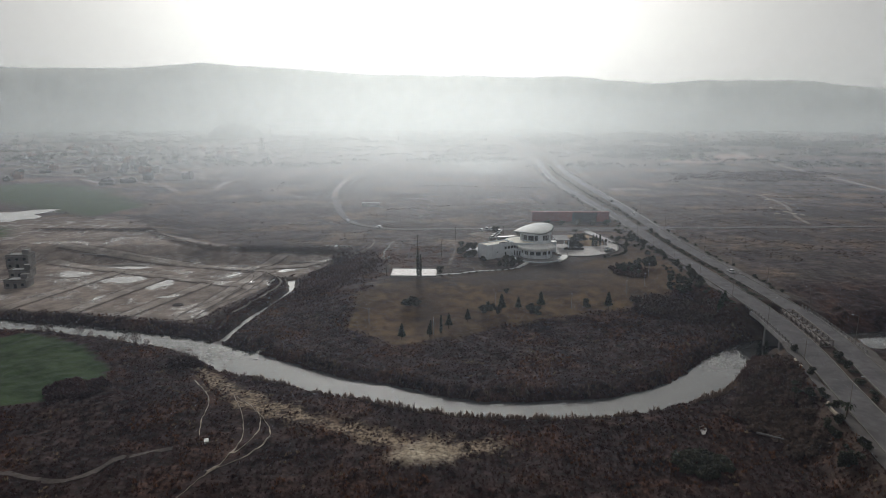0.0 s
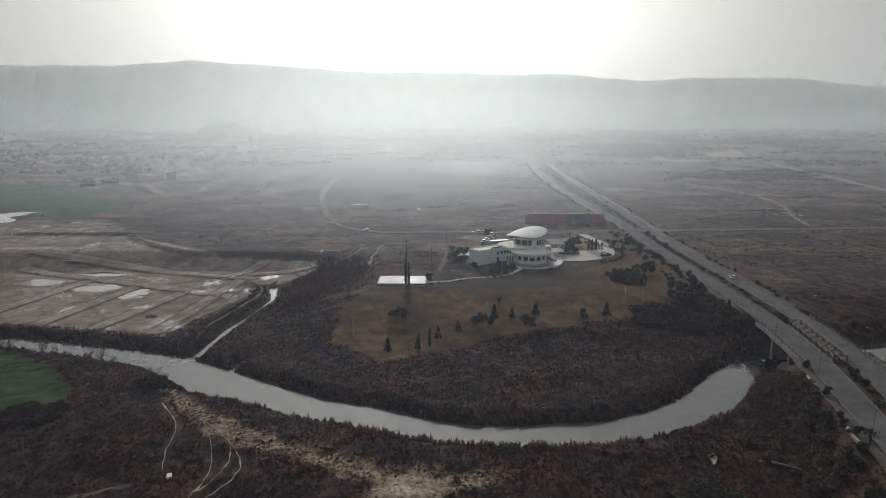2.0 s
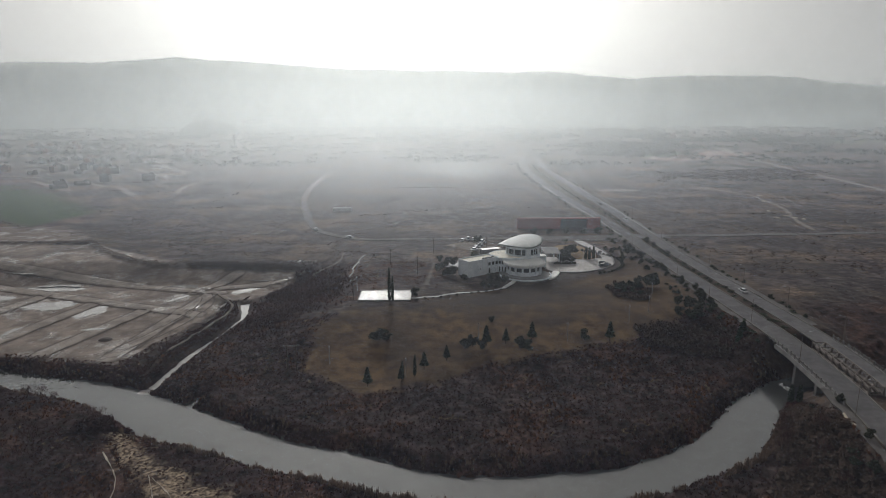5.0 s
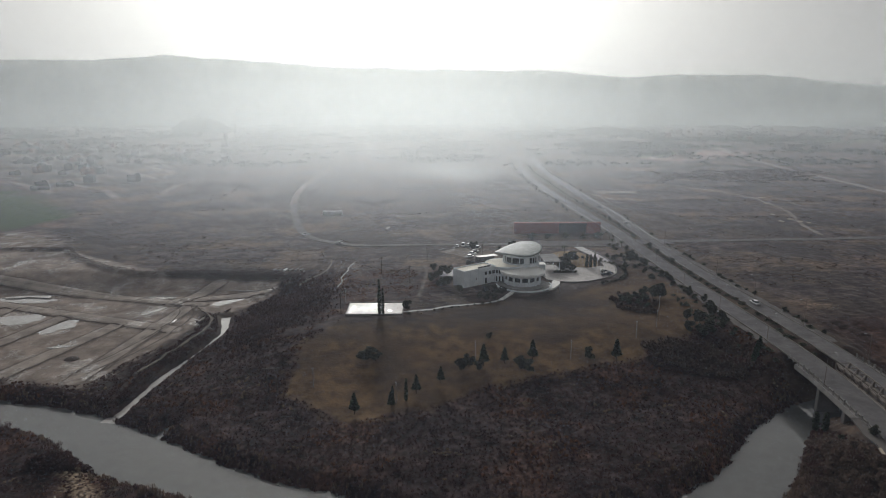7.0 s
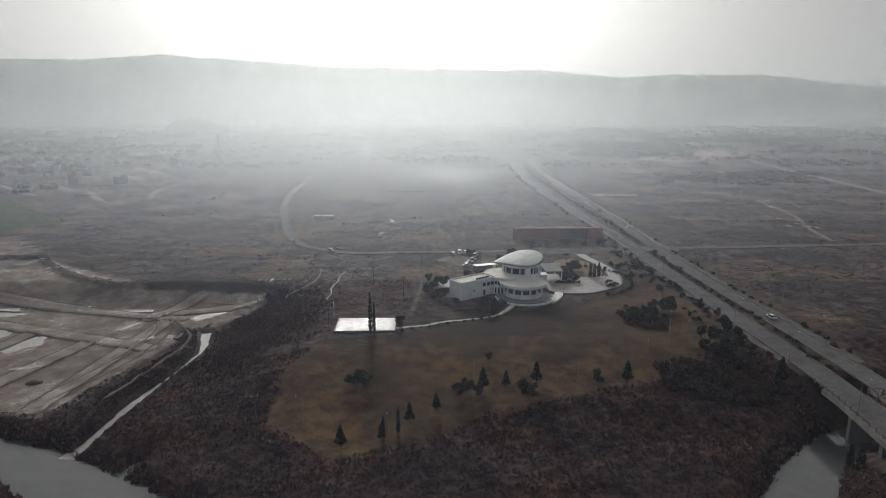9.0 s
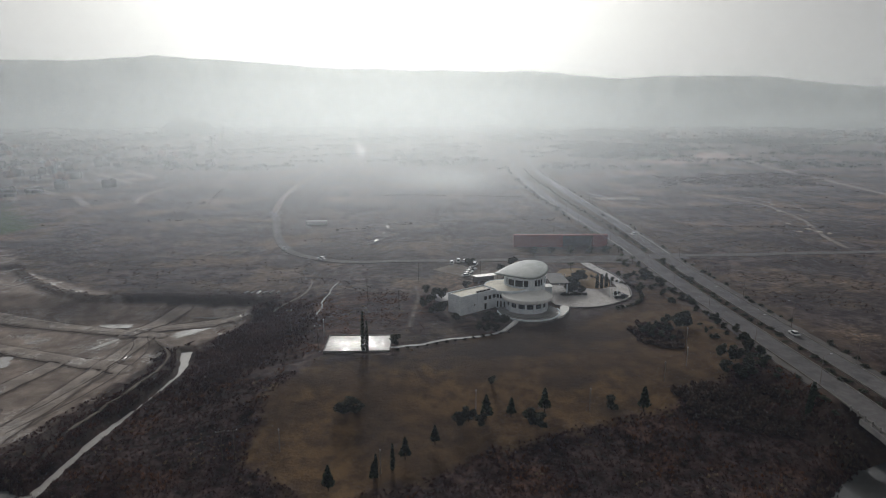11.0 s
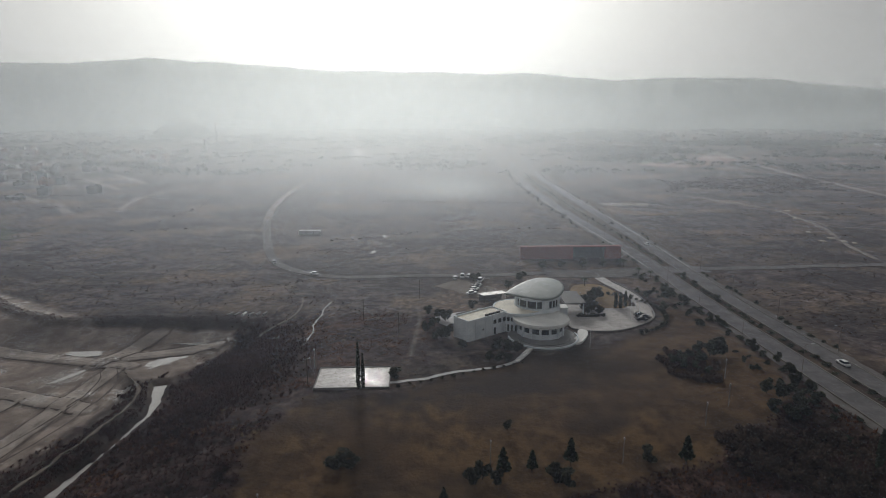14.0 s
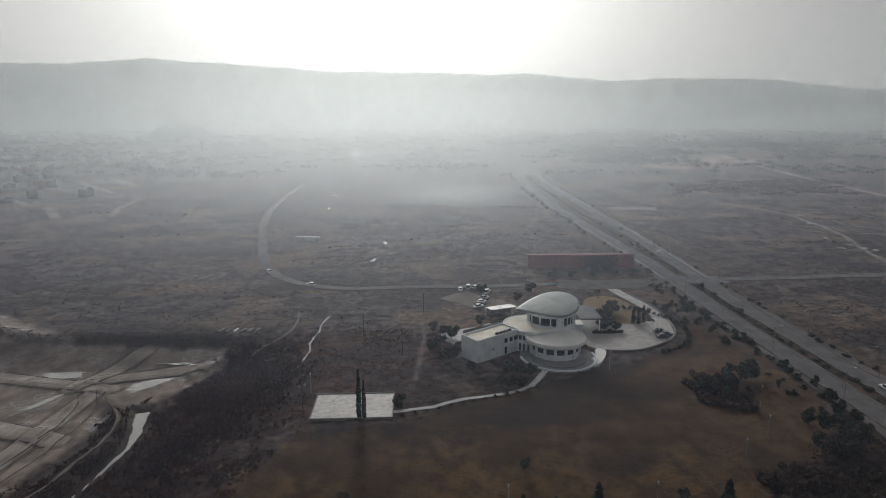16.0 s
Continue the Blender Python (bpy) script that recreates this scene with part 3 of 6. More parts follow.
def blob(name, cx, cy, rx, ry, turn, z, material, label, seed, category="puddle", kind="structure", seg=40, depth=0.12):
    """A flat sheet of water with an uneven outline."""
    bm = bmesh.new()
    top = []
    for k in range(seg):
        a = 2 * math.pi * k / seg
        r = 1 + 0.6 * noise.noise((math.cos(a) * 1.4 + seed, math.sin(a) * 1.4, seed)) + 0.3 * noise.noise((math.cos(a) * 4 + seed, math.sin(a) * 4, seed))
        p = Matrix.Rotation(radians(turn), 2) @ Vector((rx * r * math.cos(a), ry * r * math.sin(a)))
        top.append(bm.verts.new((cx + p.x, cy + p.y, z)))
    low = [bm.verts.new((v.co.x, v.co.y, z - depth)) for v in top]
    bm.faces.new(top)
    bm.faces.new(low[::-1])
    for k in range(seg):
        bm.faces.new((top[k], low[k], low[(k + 1) % seg], top[(k + 1) % seg]))
    return tagged(part(name, bm, material), label, category, "", kind)


def scatter(name, V, F, places, material, label, category, smooth=False):
    """Many copies of a small form joined into one object. places: rows of x, y, z, scale, height scale, turn."""
    V, F, P = np.array(V, float), np.array(F), np.array(places, float)
    c, s = np.cos(P[:, 5])[:, None], np.sin(P[:, 5])[:, None]
    x = P[:, :1] + P[:, 3:4] * (V[:, 0] * c - V[:, 1] * s)
    y = P[:, 1:2] + P[:, 3:4] * (V[:, 0] * s + V[:, 1] * c)
    z = P[:, 2:3] + P[:, 3:4] * P[:, 4:5] * V[:, 2]
    co = np.stack([x, y, z], -1).reshape(-1, 3)
    faces = (F[None] + (np.arange(len(P)) * len(V))[:, None, None]).reshape(-1, F.shape[1])
    me = bpy.data.meshes.new(name)
    me.vertices.add(len(co))
    me.vertices.foreach_set("co", co.ravel())
    me.loops.add(faces.size)
    me.loops.foreach_set("vertex_index", faces.ravel())
    me.polygons.add(len(faces))
    me.polygons.foreach_set("loop_start", np.arange(len(faces)) * F.shape[1])
    me.update(calc_edges=True)
    me.materials.append(material)
    return tagged(new(name, me), label, category, "", "stuff")


# ---- water ----
def water_strip(name, line, z, label, extra):
    V, F = [], []
    pts = [Vector(p[:2]) for p in line]
    for i, p in enumerate(pts):
        t = (pts[min(i + 1, len(pts) - 1)] - pts[max(i - 1, 0)]).normalized()
        n, w = Vector((-t.y, t.x)), line[i][2] + extra
        zz = z(p.y) if callable(z) else z
        V += [(p.x + n.x * w, p.y + n.y * w, zz), (p.x - n.x * w, p.y - n.y * w, zz)]
    n = len(pts)
    V += [(a, b, c - 1.2) for a, b, c in V]
    for i in range(n - 1):
        a = 2 * i
        F += [(a, a + 1, a + 3, a + 2), (2 * n + a, 2 * n + a + 2, 2 * n + a + 3, 2 * n + a + 1)]
    tagged(mesh_part(name, V, F, M_PUDDLE if name == "water_ditch" else M_WATER), label, "river", "", "structure")


water_strip("water_river", RIVER, LEVEL, "still grey river reflecting the hazy sky", 3.6)
water_strip("water_ditch", DITCH, lambda y: float(np.interp(y, [205, 218, 228, 244, 300], [LEVEL - 0.05, LEVEL - 0.05, LEVEL + 0.5, -7.7, -7.5])) + 0.02, "narrow ditch of still water beside the plots", 1.6)
water_strip("water_inlet", INLET, LEVEL + 0.01, "small inlet of still water", 0.5)
blob("water_pond", -323, 436, 36, 25, 35, 0.35, M_PUDDLE, "pale pond among scrub beside a green field", 3.1, "pond")
for i, (a, b, rx, ry, tu) in enumerate([(-176, 318, 17, 6.5, -8), (-186, 301, 9, 5, -10), (-158, 291, 11, 6, 25), (-135, 283, 4.5, 7.5, -20), (-112, 320.5, 7, 4.5, -10), (-168, 322, 9, 4, 0), (-80, 325, 7, 1.2, -10), (-83, 311, 6, 3, 50), (-108, 300, 5, 1.3, 60), (-122, 262, 4, 1.2, 10), (-150, 262, 5, 2, 75), (-195, 332, 8, 2, -15)]):
    blob("puddle", a, b, rx, ry, tu, h(a, b) + 0.07, M_PUDDLE, "shallow rain puddle on bare mud", 10.0 + i * 3.3)
for i, (a, b, rx, ry, tu) in enumerate([(-24.3, 442, 1.0, 4, -15), (-21.5, 463, 0.5, 3, -10), (-20.3, 484, 0.9, 4, 10), (-72, 625, 1.0, 5, 10), (-75, 700, 1.6, 5, 20), (-79, 712, 1.2, 5, -20)]):
    blob("puddle", a, b, rx, ry, tu, h(a, b) + 0.1, M_PUDDLE, "thin standing water in a gully through the scrub", 60.0 + i * 2.7)

# ---- roads ----
ys = [60, 134, 152, 170, 180, 197, 222, 245, 270, 300, 360, 400, 460, 520, 610, 745, 890, 1000, 1060]
strip("road_west_carriageway", [(road_left(y) + part_w(y) + 3.5, y) for y in ys], 7.0, 0.14, M_ASPH, "grey asphalt carriageway of a dual road", "road", 0.3, 4.0, 0.25)
strip("road_east_carriageway", [(road_left(y) + part_e(y) + 15.25, y) for y in ys], 6.5, 0.14, M_ASPH, "grey asphalt carriageway of a dual road", "road", 0.3, 4.0, 0.25)
strip("road_junction", [(100, 396), (112, 397), (140, 397)], 12, 0.16, M_ASPH, "asphalt junction between the carriageways", "road", 0.3, 3.0, 0.25)
strip("road_side_east", [(134, 397), (167, 397.5), (213, 400), (330, 408), (600, 425)], 5.5, 0.18, M_LANE, "worn asphalt side road over the plain", "road", 0.3, 6)
strip("road_side_west", [(108, 396), (87, 391), (63, 393), (37, 389), (3, 390), (-24, 389), (-41, 392), (-57, 402), (-71, 418), (-85, 460), (-98, 515), (-106, 548)], 5.0, 0.2, M_LANE, "narrow asphalt road curving through scrub", "road", 0.35, 4)
strip("road_side_far", [(-106, 548), (-118, 625), (-123, 715), (-124, 831), (-115, 1043), (-101, 1158)], 5.0, 0.2, M_DIRT, "pale worn road running on across the plain", "road", 0.35, 8)
strip("road_far", [(-101, 1158), (-121, 1400), (-212, 1980), (-262, 2520), (-240, 3200)], 12, 0.25, M_FARRD, "pale distant road winding across the plain", "road", 0.4, 30)
strip("road_cross", [(-101, 1165), (11, 1165), (101, 1120), (140, 1056)], 12, 0.25, M_FARRD, "pale distant cross road", "road", 0.4, 20)
strip("road_east_track", [(477, 936), (520, 1080), (566, 1285)], 9, 0.22, M_DIRT, "pale dirt track on the eastern plain", "road", 0.4, 20)
strip("trail_east", [(229, 410), (240, 450), (262, 500), (268, 540), (274, 572), (262, 610), (240, 660)], 3.0, 0.15, M_DIRT, "pale winding trail over the eastern plain", "trail", 0.3, 6, jag=1.5)
strip("bare_earth", [(345, 985), (410, 1030), (480, 1080), (545, 1190)], 75, 0.15, M_EARTH, "reddish stripped earth on the eastern plain", "bare earth", 0.4, 12, jag=16)
strip("bare_earth", [(150, 606), (168, 612), (186, 604)], 14, 0.12, M_DIRT, "pale scraped earth beside the road", "bare earth", 0.3, 4, jag=6)
strip("trail_west", [(-228, 594), (-243, 640), (-246, 690), (-238, 726), (-200, 760)], 4.0, 0.15, M_DIRT, "pale winding trail over the western plain", "trail", 0.3, 8, jag=1.5)
for pts in ([(289, 563), (291, 551), (285.6, 530)], [(267.4, 528.6), (270, 520), (267.3, 504)], [(269.4, 500), (279, 497.6), (300, 488)]):
    strip("trail_pale", pts, 1.6, 0.15, M_DIRT, "pale worn track over the eastern plain", "trail", 0.3, 4, jag=1.2)
strip("trail_gully", [(-46.8, 359.6), (-45, 346.2), (-46.1, 338.3), (-48.5, 334.4), (-56.3, 326.6), (-56, 320.5)], 0.8, 0.15, M_DIRT, "thin pale trail past the gully", "trail", 0.3, 2, jag=0.4)
for k in range(9):
    x, y = -109 + 2.0 * k, 411 + 0.9 * (k % 3)
    strip("furrow_ridge", [(x, y - 4.5), (x + 1.6, y), (x + 2.6, y + 6.5)], 0.7, 0.25, M_DIRT, "pale ridge of a small ploughed patch", "furrow", 0.4, 2, jag=0.5)
strip("road_right", [(410, 597), (433, 713), (468, 909), (592, 1320)], 7, 0.22, M_DIRT, "pale dirt road on the eastern plain", "road", 0.4, 20)
for a, b in (((-422, 701), (-335, 617)), ((-383, 842), (-295, 738)), ((-373, 892), (-298, 800)), ((-418, 797), (-349, 759)), ((-300, 640), (-262, 585)), ((-365, 857), (-322, 822)), ((-368, 695), (-320, 651)), ((-520, 760), (-440, 742)), ((-560, 905), (-470, 930)), ((-610, 800), (-575, 735))):
    strip("road_lane", [a, ((a[0] + b[0]) / 2, (a[1] + b[1]) / 2), b], 7, 0.22, M_DIRT, "pale unpaved lane among fields", "road", 0.4, 20)
for side, off in (("west", (-0.2, 7.2)), ("east", (11.8, 18.7))):
    for o in off:
        strip("kerb_" + side, [(road_left(y) + (part_w if o < 9 else part_e)(y) + o, y) for y in ys[:13]], 0.35, 0.3, M_ROADK, "weathered concrete kerb", "kerb", 0.4, 5.0, 0.25)

for o, side in ((-0.7, "west"), (19.2, "east")):
    strip("kerb_far_" + side, [(road_left(y) + (part_w if o < 9 else part_e)(y) + o, y) for y in ys[11:18]], 0.9, 0.3, M_KERB, "pale dusty edge wall of the far road", "kerb", 0.4, 8.0, 0.25)
strip("road_apron", [(58, 391), (74, 390), (92, 390.5), (109, 394)], 14, 0.17, M_LANE, "worn asphalt apron at the junction", "road", 0.3, 3.0, jag=0.8)
for o, wd in ((-1.9, 2.4), (20.4, 2.6)):
    strip("shoulder_" + ("west" if o < 0 else "east"), [(road_left(y) + (part_w if o < 9 else part_e)(y) + o, y) for y in ys[7:16]], wd, 0.1, M_LANE, "dusty worn road shoulder", "shoulder", 0.3, 4.0, 0.25, jag=1.0)
    strip("shoulder_" + ("west" if o < 0 else "east"), [(road_left(y) + o, y) for y in ys[:6]], wd, 0.1, M_LANE, "dusty worn road shoulder", "shoulder", 0.3, 4.0, 0.25, jag=1.0)
# soil banks and wheel ruts along the plot roads
for a, b in PLOT_ROADS:
    t = (Vector(b) - Vector(a)).normalized()
    n = Vector((-t.y, t.x))
    for o in (-3.3, 3.3):
        p, q = Vector(a) + n * o, Vector(b) + n * o
        strip("soil_bank", [p, p.lerp(q, 0.5), q], 0.35, 0.1, M_SOIL, "dark wet soil bank beside a plot road", "soil bank", 0.3, 2.0, jag=0.4)
for o in (-2.8, 2.4):
    strip("wheel_rut", [(-98 + o, 306), (-93 + o, 297), (-92.5 + o, 282), (-96 + o, 262), (-104 + o, 240)], 0.4, 0.05, M_SOIL, "dark curved wheel rut in mud", "rut", 0.3, 2.0, jag=0.4)
strip("soil_ridge", [(-91, 302), (-87, 296.5), (-81.5, 290), (-79.8, 284), (-79.3, 275), (-81.6, 265), (-83, 255), (-86.5, 240)], 0.55, 0.3, M_DIRT, "pale crest of the spoil bank along the ditch", "soil bank", 0.3, 1.5, jag=0.6)
# pale foot trails over the marsh
TRAILS = ([(-76.3, 180.9), (-66.3, 168.7), (-65, 158), (-61.9, 149.5)], [(-61.3, 171.1), (-54.1, 158.1), (-50.7, 147), (-51.8, 138.8), (-54.1, 132.9), (-57, 122)], [(-53.2, 164.4), (-48.8, 156.2), (-48.4, 147), (-51.3, 141.2)], [(-60, 170), (-52, 162), (-45.5, 153), (-44.6, 146), (-49, 139.5), (-54, 134)])
for pts in TRAILS:
    strip("foot_trail", pts, 0.16, 0.12, M_SAND, "pale trodden foot trail through marsh grass", "trail", 0.3, 0.6, jag=0.35)
strip("lane_grey", [(-112, 136), (-94.8, 132.3), (-85.6, 129.9), (-80, 130.8), (-76.9, 137.7), (-71.2, 141.7), (-66, 144)], 1.3, 0.12, M_SOIL, "worn grey track through the brush", "track", 0.3, 2.0, jag=0.5)
blob("puddle", 60, 153.8, 0.7, 2.2, -20, h(60, 153.8) + 0.12, M_PUDDLE, "small pool among reeds", 210.0)
for pts in ([(97.2, 183.4), (96.2, 180.5), (96.1, 177.4)], [(90.4, 156), (89.2, 152.8), (88.8, 149.7)]):
    strip("kerb_fragment", pts, 0.5, 0.5, M_SAND, "pale broken kerb wall on the verge", "kerb", 0.7, 1.0)
strip("water_stream", [(-34.5, 354), (-36.5, 345), (-35.8, 338), (-37.8, 330), (-36.4, 322), (-37.9, 314), (-37.0, 309)], 0.55, 0.1, M_PUDDLE, "thin winding stream through the gully scrub", "stream", 0.3, 0.8, jag=0.7)

# ---- far hills ----
AZ = [-60, -32.3, -28.8, -22.4, -16.3, -8.8, -0.5, 5.9, 10.2, 17.8, 21.6, 29.0, 35.3, 37.6, 60]
EL = [3.2, 3.9, 4.0, 4.65, 4.4, 4.0, 3.85, 3.73, 3.73, 2.98, 3.15, 2.98, 2.12, 1.95, 1.2]


def ridge(name, far, drop, seed, label):
    V, F, n = [], [], 420
    prof = (0.0, 0.25, 0.5, 0.72, 0.88, 1.0, 0.8)
    for i in range(n):
        a = -58 + 116 * i / (n - 1)
        el = float(np.interp(a, AZ, EL)) - drop + 0.1 * noise.noise((a * 0.22, seed, 0)) + 0.05 * noise.noise((a * 0.9, seed, 3)) + 0.025 * noise.noise((a * 4, seed, 5))
        top = max(20, 72 + far * math.tan(radians(el)))
        for k, f in enumerate(prof):
            d = far - 900 + 190 * k + 60 * noise.noise((a * 0.5, k * 0.7, seed))
            z = top * f * (1 + (0 if f == 1.0 else (0.25 if k < 4 else 0.06) * noise.noise((a * 0.6, k * 0.9, seed + 2)))) - (2 if k == 0 else 0)
            V.append((d * math.sin(radians(a)), 137 + d * math.cos(radians(a)), z))
    m = len(prof)
    for i in range(n - 1):
        for k in range(m - 1):
            F.append((i * m + k, (i + 1) * m + k, (i + 1) * m + k + 1, i * m + k + 1))
    tagged(mesh_part(name, V, F, M_HILL, None, "", True), label, "hills", "", "structure")


ridge("backdrop_ridge", 4350, 0.0, 1.0, "long scrub-covered ridge in the haze")


def knoll(name, cx, cy, rx, ry, tall, seed, label):
    V, F, n, m = [], [], 40, 7
    for i in range(m):
        u = i / (m - 1)
        for k in range(n):
            a = 2 * math.pi * k / n
            r = (1 - u) * (1 + 0.22 * noise.noise((math.cos(a) * 1.5, math.sin(a) * 1.5, seed)))
            V.append((cx + rx * r * math.cos(a), cy + ry * r * math.sin(a), tall * (1 - (1 - u) ** 2.2) * (1 + 0.1 * noise.noise((math.cos(a) * 2, math.sin(a) * 2, seed + u * 2))) - (3 if i == 0 else 0)))
    for i in range(m - 1):
        F += [(i * n + k, i * n + (k + 1) % n, i * n + n + (k + 1) % n, i * n + n + k) for k in range(n)]
    tagged(mesh_part(name, V, F, M_FARV, None, "", True), label, "hill", "", "structure")


knoll("backdrop_knoll", -812, 2300, 105, 90, 52, 2.0, "wooded knoll far off on the plain")
knoll("backdrop_knoll", 560, 2050, 160, 90, 22, 5.0, "low wooded rise far off on the plain")


# ---- haze over the plain as translucent sheets: thin, and thinner with height ----
HAZE, HAZE_TALL = 0.0010, 210.0


def mist_material(name, dense, seed, clear_below, fwd, tint=(0.8, 0.89, 0.95), spot=None, breadth=1000.0, top=300.0):
    """A see-through sheet standing in for haze or mist; spot gives a wisp's centre and half sizes."""
    m = bpy.data.materials.new(name)
    m.use_nodes = True
    nt, N = m.node_tree, m.node_tree.nodes
    L = nt.links.new
    N.clear()

    def calc(op, a, b=None, clamp=False):
        n = N.new("ShaderNodeMath")
        n.operation, n.use_clamp = op, clamp
        for k, v in enumerate((a, b)):
            if v is None:
                continue
            if isinstance(v, (int, float)):
                n.inputs[k].default_value = v
            else:
                L(v, n.inputs[k])
        return n.outputs[0]

    def remap(v, lo, hi, to_lo, to_hi, smooth=True):
        n = N.new("ShaderNodeMapRange")
        n.interpolation_type = "SMOOTHSTEP" if smooth else "LINEAR"
        for key, w in (("From Min", lo), ("From Max", hi), ("To Min", to_lo), ("To Max", to_hi)):
            n.inputs[key].default_value = w
        L(v, n.inputs["Value"])
        return n.outputs[0]

    out, mix = N.new("ShaderNodeOutputMaterial"), N.new("ShaderNodeMixShader")
    clear, lit, back = N.new("ShaderNodeBsdfTransparent"), N.new("ShaderNodeBsdfTranslucent"), N.new("ShaderNodeBsdfDiffuse")
    lit.inputs["Color"].default_value = (*tint, 1)
    back.inputs["Color"].default_value = (*tint, 1)
    ahead = N.new("ShaderNodeBsdfRefraction")
    ahead.inputs["Color"].default_value = (0.95, 0.985, 0.94, 1)
    ahead.inputs["Roughness"].default_value, ahead.inputs["IOR"].default_value = 1.0, 1.7
    soft, both = N.new("ShaderNodeMixShader"), N.new("ShaderNodeMixShader")
    soft.inputs[0].default_value, both.inputs[0].default_value = 0.4, fwd
    L(lit.outputs[0], soft.inputs[1])
    L(back.outputs[0], soft.inputs[2])
    L(soft.outputs[0], both.inputs[1])
    L(ahead.outputs[0], both.inputs[2])
    geo, sep = N.new("ShaderNodeNewGeometry"), N.new("ShaderNodeSeparateXYZ")
    L(geo.outputs["Position"], sep.inputs[0])
    mp, n = N.new("ShaderNodeMapping"), N.new("ShaderNodeTexNoise")
    mp.inputs["Scale"].default_value, mp.inputs["Location"].default_value = (0.45, 1.0, 2.4), (seed * 37.0, 0, seed * 11)
    n.inputs["Scale"].default_value, n.inputs["Detail"].default_value = (1 / 190 if spot is None else 1 / 14), 3
    L(geo.outputs["Position"], mp.inputs["Vector"])
    L(mp.outputs[0], n.inputs["Vector"])
    if spot is None:
        amount = calc("EXPONENT", calc("MULTIPLY", calc("MAXIMUM", sep.outputs["Z"], 0.0), -1.0 / HAZE_TALL))
        amount = calc("MULTIPLY", amount, remap(sep.outputs["Z"], 0.0, clear_below, 0.03, 1.0))
        amount = calc("MULTIPLY", amount, remap(n.outputs["Fac"], 0.3, 0.7, 0.86, 1.14, False))
        # denser in the middle to imitate the glow towards the sun
        aside = remap(calc("ABSOLUTE", calc("ADD", sep.outputs["X"], 0.07 * breadth)), 0.04 * breadth, 0.46 * breadth, 1.3, 0.64)
        amount = calc("MULTIPLY", amount, aside)
        if top < 100:
            amount = calc("MULTIPLY", amount, remap(sep.outputs["Z"], top - 26, top - 2, 1.0, 0.0))
    else:
        x = calc("DIVIDE", calc("SUBTRACT", sep.outputs["X"], spot[0]), spot[2])
        z = calc("DIVIDE", calc("SUBTRACT", sep.outputs["Z"], spot[1]), spot[3])
        far = calc("SQRT", calc("ADD", calc("MULTIPLY", x, x), calc("MULTIPLY", z, z)))
        far = calc("ADD", far, calc("MULTIPLY", calc("SUBTRACT", n.outputs["Fac"], 0.5), 0.9))
        amount = remap(far, 0.1, 0.95, 1.0, 0.0)
    L(calc("MULTIPLY", amount, dense, True), mix.inputs[0])
    L(clear.outputs[0], mix.inputs[1])
    L(both.outputs[0], mix.inputs[2])
    L(mix.outputs[0], out.inputs["Surface"])
    return m


def mist_sheet(name, y, wide, low, top, material, label, seed):
    V, n = [], 24
    for k in range(n + 1):
        x, amp = -wide + 2 * wide * k / n, 0.0 if y < 400 else 0.01 * y
        V += [(x, y + amp * noise.noise((k * 0.5, seed, 0)), low), (x, y + amp * noise.noise((k * 0.5, seed, 2)), top)]
    F = [(2 * k, 2 * k + 2, 2 * k + 3, 2 * k + 1) for k in range(n)]
    tagged(mesh_part(name, V, F, material, None, "", True), label, "mist", "", "stuff")


MIST_Y = [58, 84, 112, 142, 176, 206, 240, 280, 325, 380, 445, 520, 610, 715, 840, 985, 1155, 1355, 1590, 1865, 2190, 2570, 3010, 3480]
for i, y in enumerate(MIST_Y):
    gap = y - MIST_Y[i - 1] if i else 30
    # density and forward glow are set by distance to imitate haze
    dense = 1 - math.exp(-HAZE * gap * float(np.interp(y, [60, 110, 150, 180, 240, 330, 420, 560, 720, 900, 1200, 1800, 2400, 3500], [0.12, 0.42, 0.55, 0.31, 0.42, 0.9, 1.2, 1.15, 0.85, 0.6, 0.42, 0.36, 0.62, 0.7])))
    # haze colour put into the tint: bluish near, paler far off
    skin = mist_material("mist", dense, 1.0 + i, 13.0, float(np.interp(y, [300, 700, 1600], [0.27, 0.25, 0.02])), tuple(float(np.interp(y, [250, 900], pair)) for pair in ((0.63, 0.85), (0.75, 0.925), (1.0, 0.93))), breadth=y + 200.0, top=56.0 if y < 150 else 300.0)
    # sheets nearest the start stop at 56 m, under the camera's path
    mist_sheet("haze_sheet", y, y + 260.0, -12.0, 56.0 if y < 150 else 200 + 0.16 * y, skin, "translucent sheet standing in for sunlit haze", i)
# denser fog at the foot of the ridge, and a drifting wisp over the scrub
for i, (y, x, z, rx, rz, dense) in enumerate([(2400, 60, 90, 900, 60, 0.02), (2900, 250, 125, 1250, 75, 0.06), (3300, 150, 150, 1500, 90, 0.08)]):
    mist_sheet("fog_bank", y, 1.3 * rx, -12.0, z + 1.2 * rz, mist_material("fog", dense, 50.0 + i, 0, 0.03, spot=(x, z, rx, rz)), "pale fog bank at the foot of the ridge", 50 + i)
for i, (y, x, z, rx, rz, dense) in enumerate([(392, 8, 41, 34, 8, 0.16), (404, 24, 38, 28, 7, 0.16)]):
    mist_sheet("mist_wisp", y, 70, z - 12, z + 12, mist_material("wisp", dense, 70.0 + i, 0, 0.25, spot=(x, z, rx, rz)), "small drifting wisp of mist over the scrub", 70 + i)


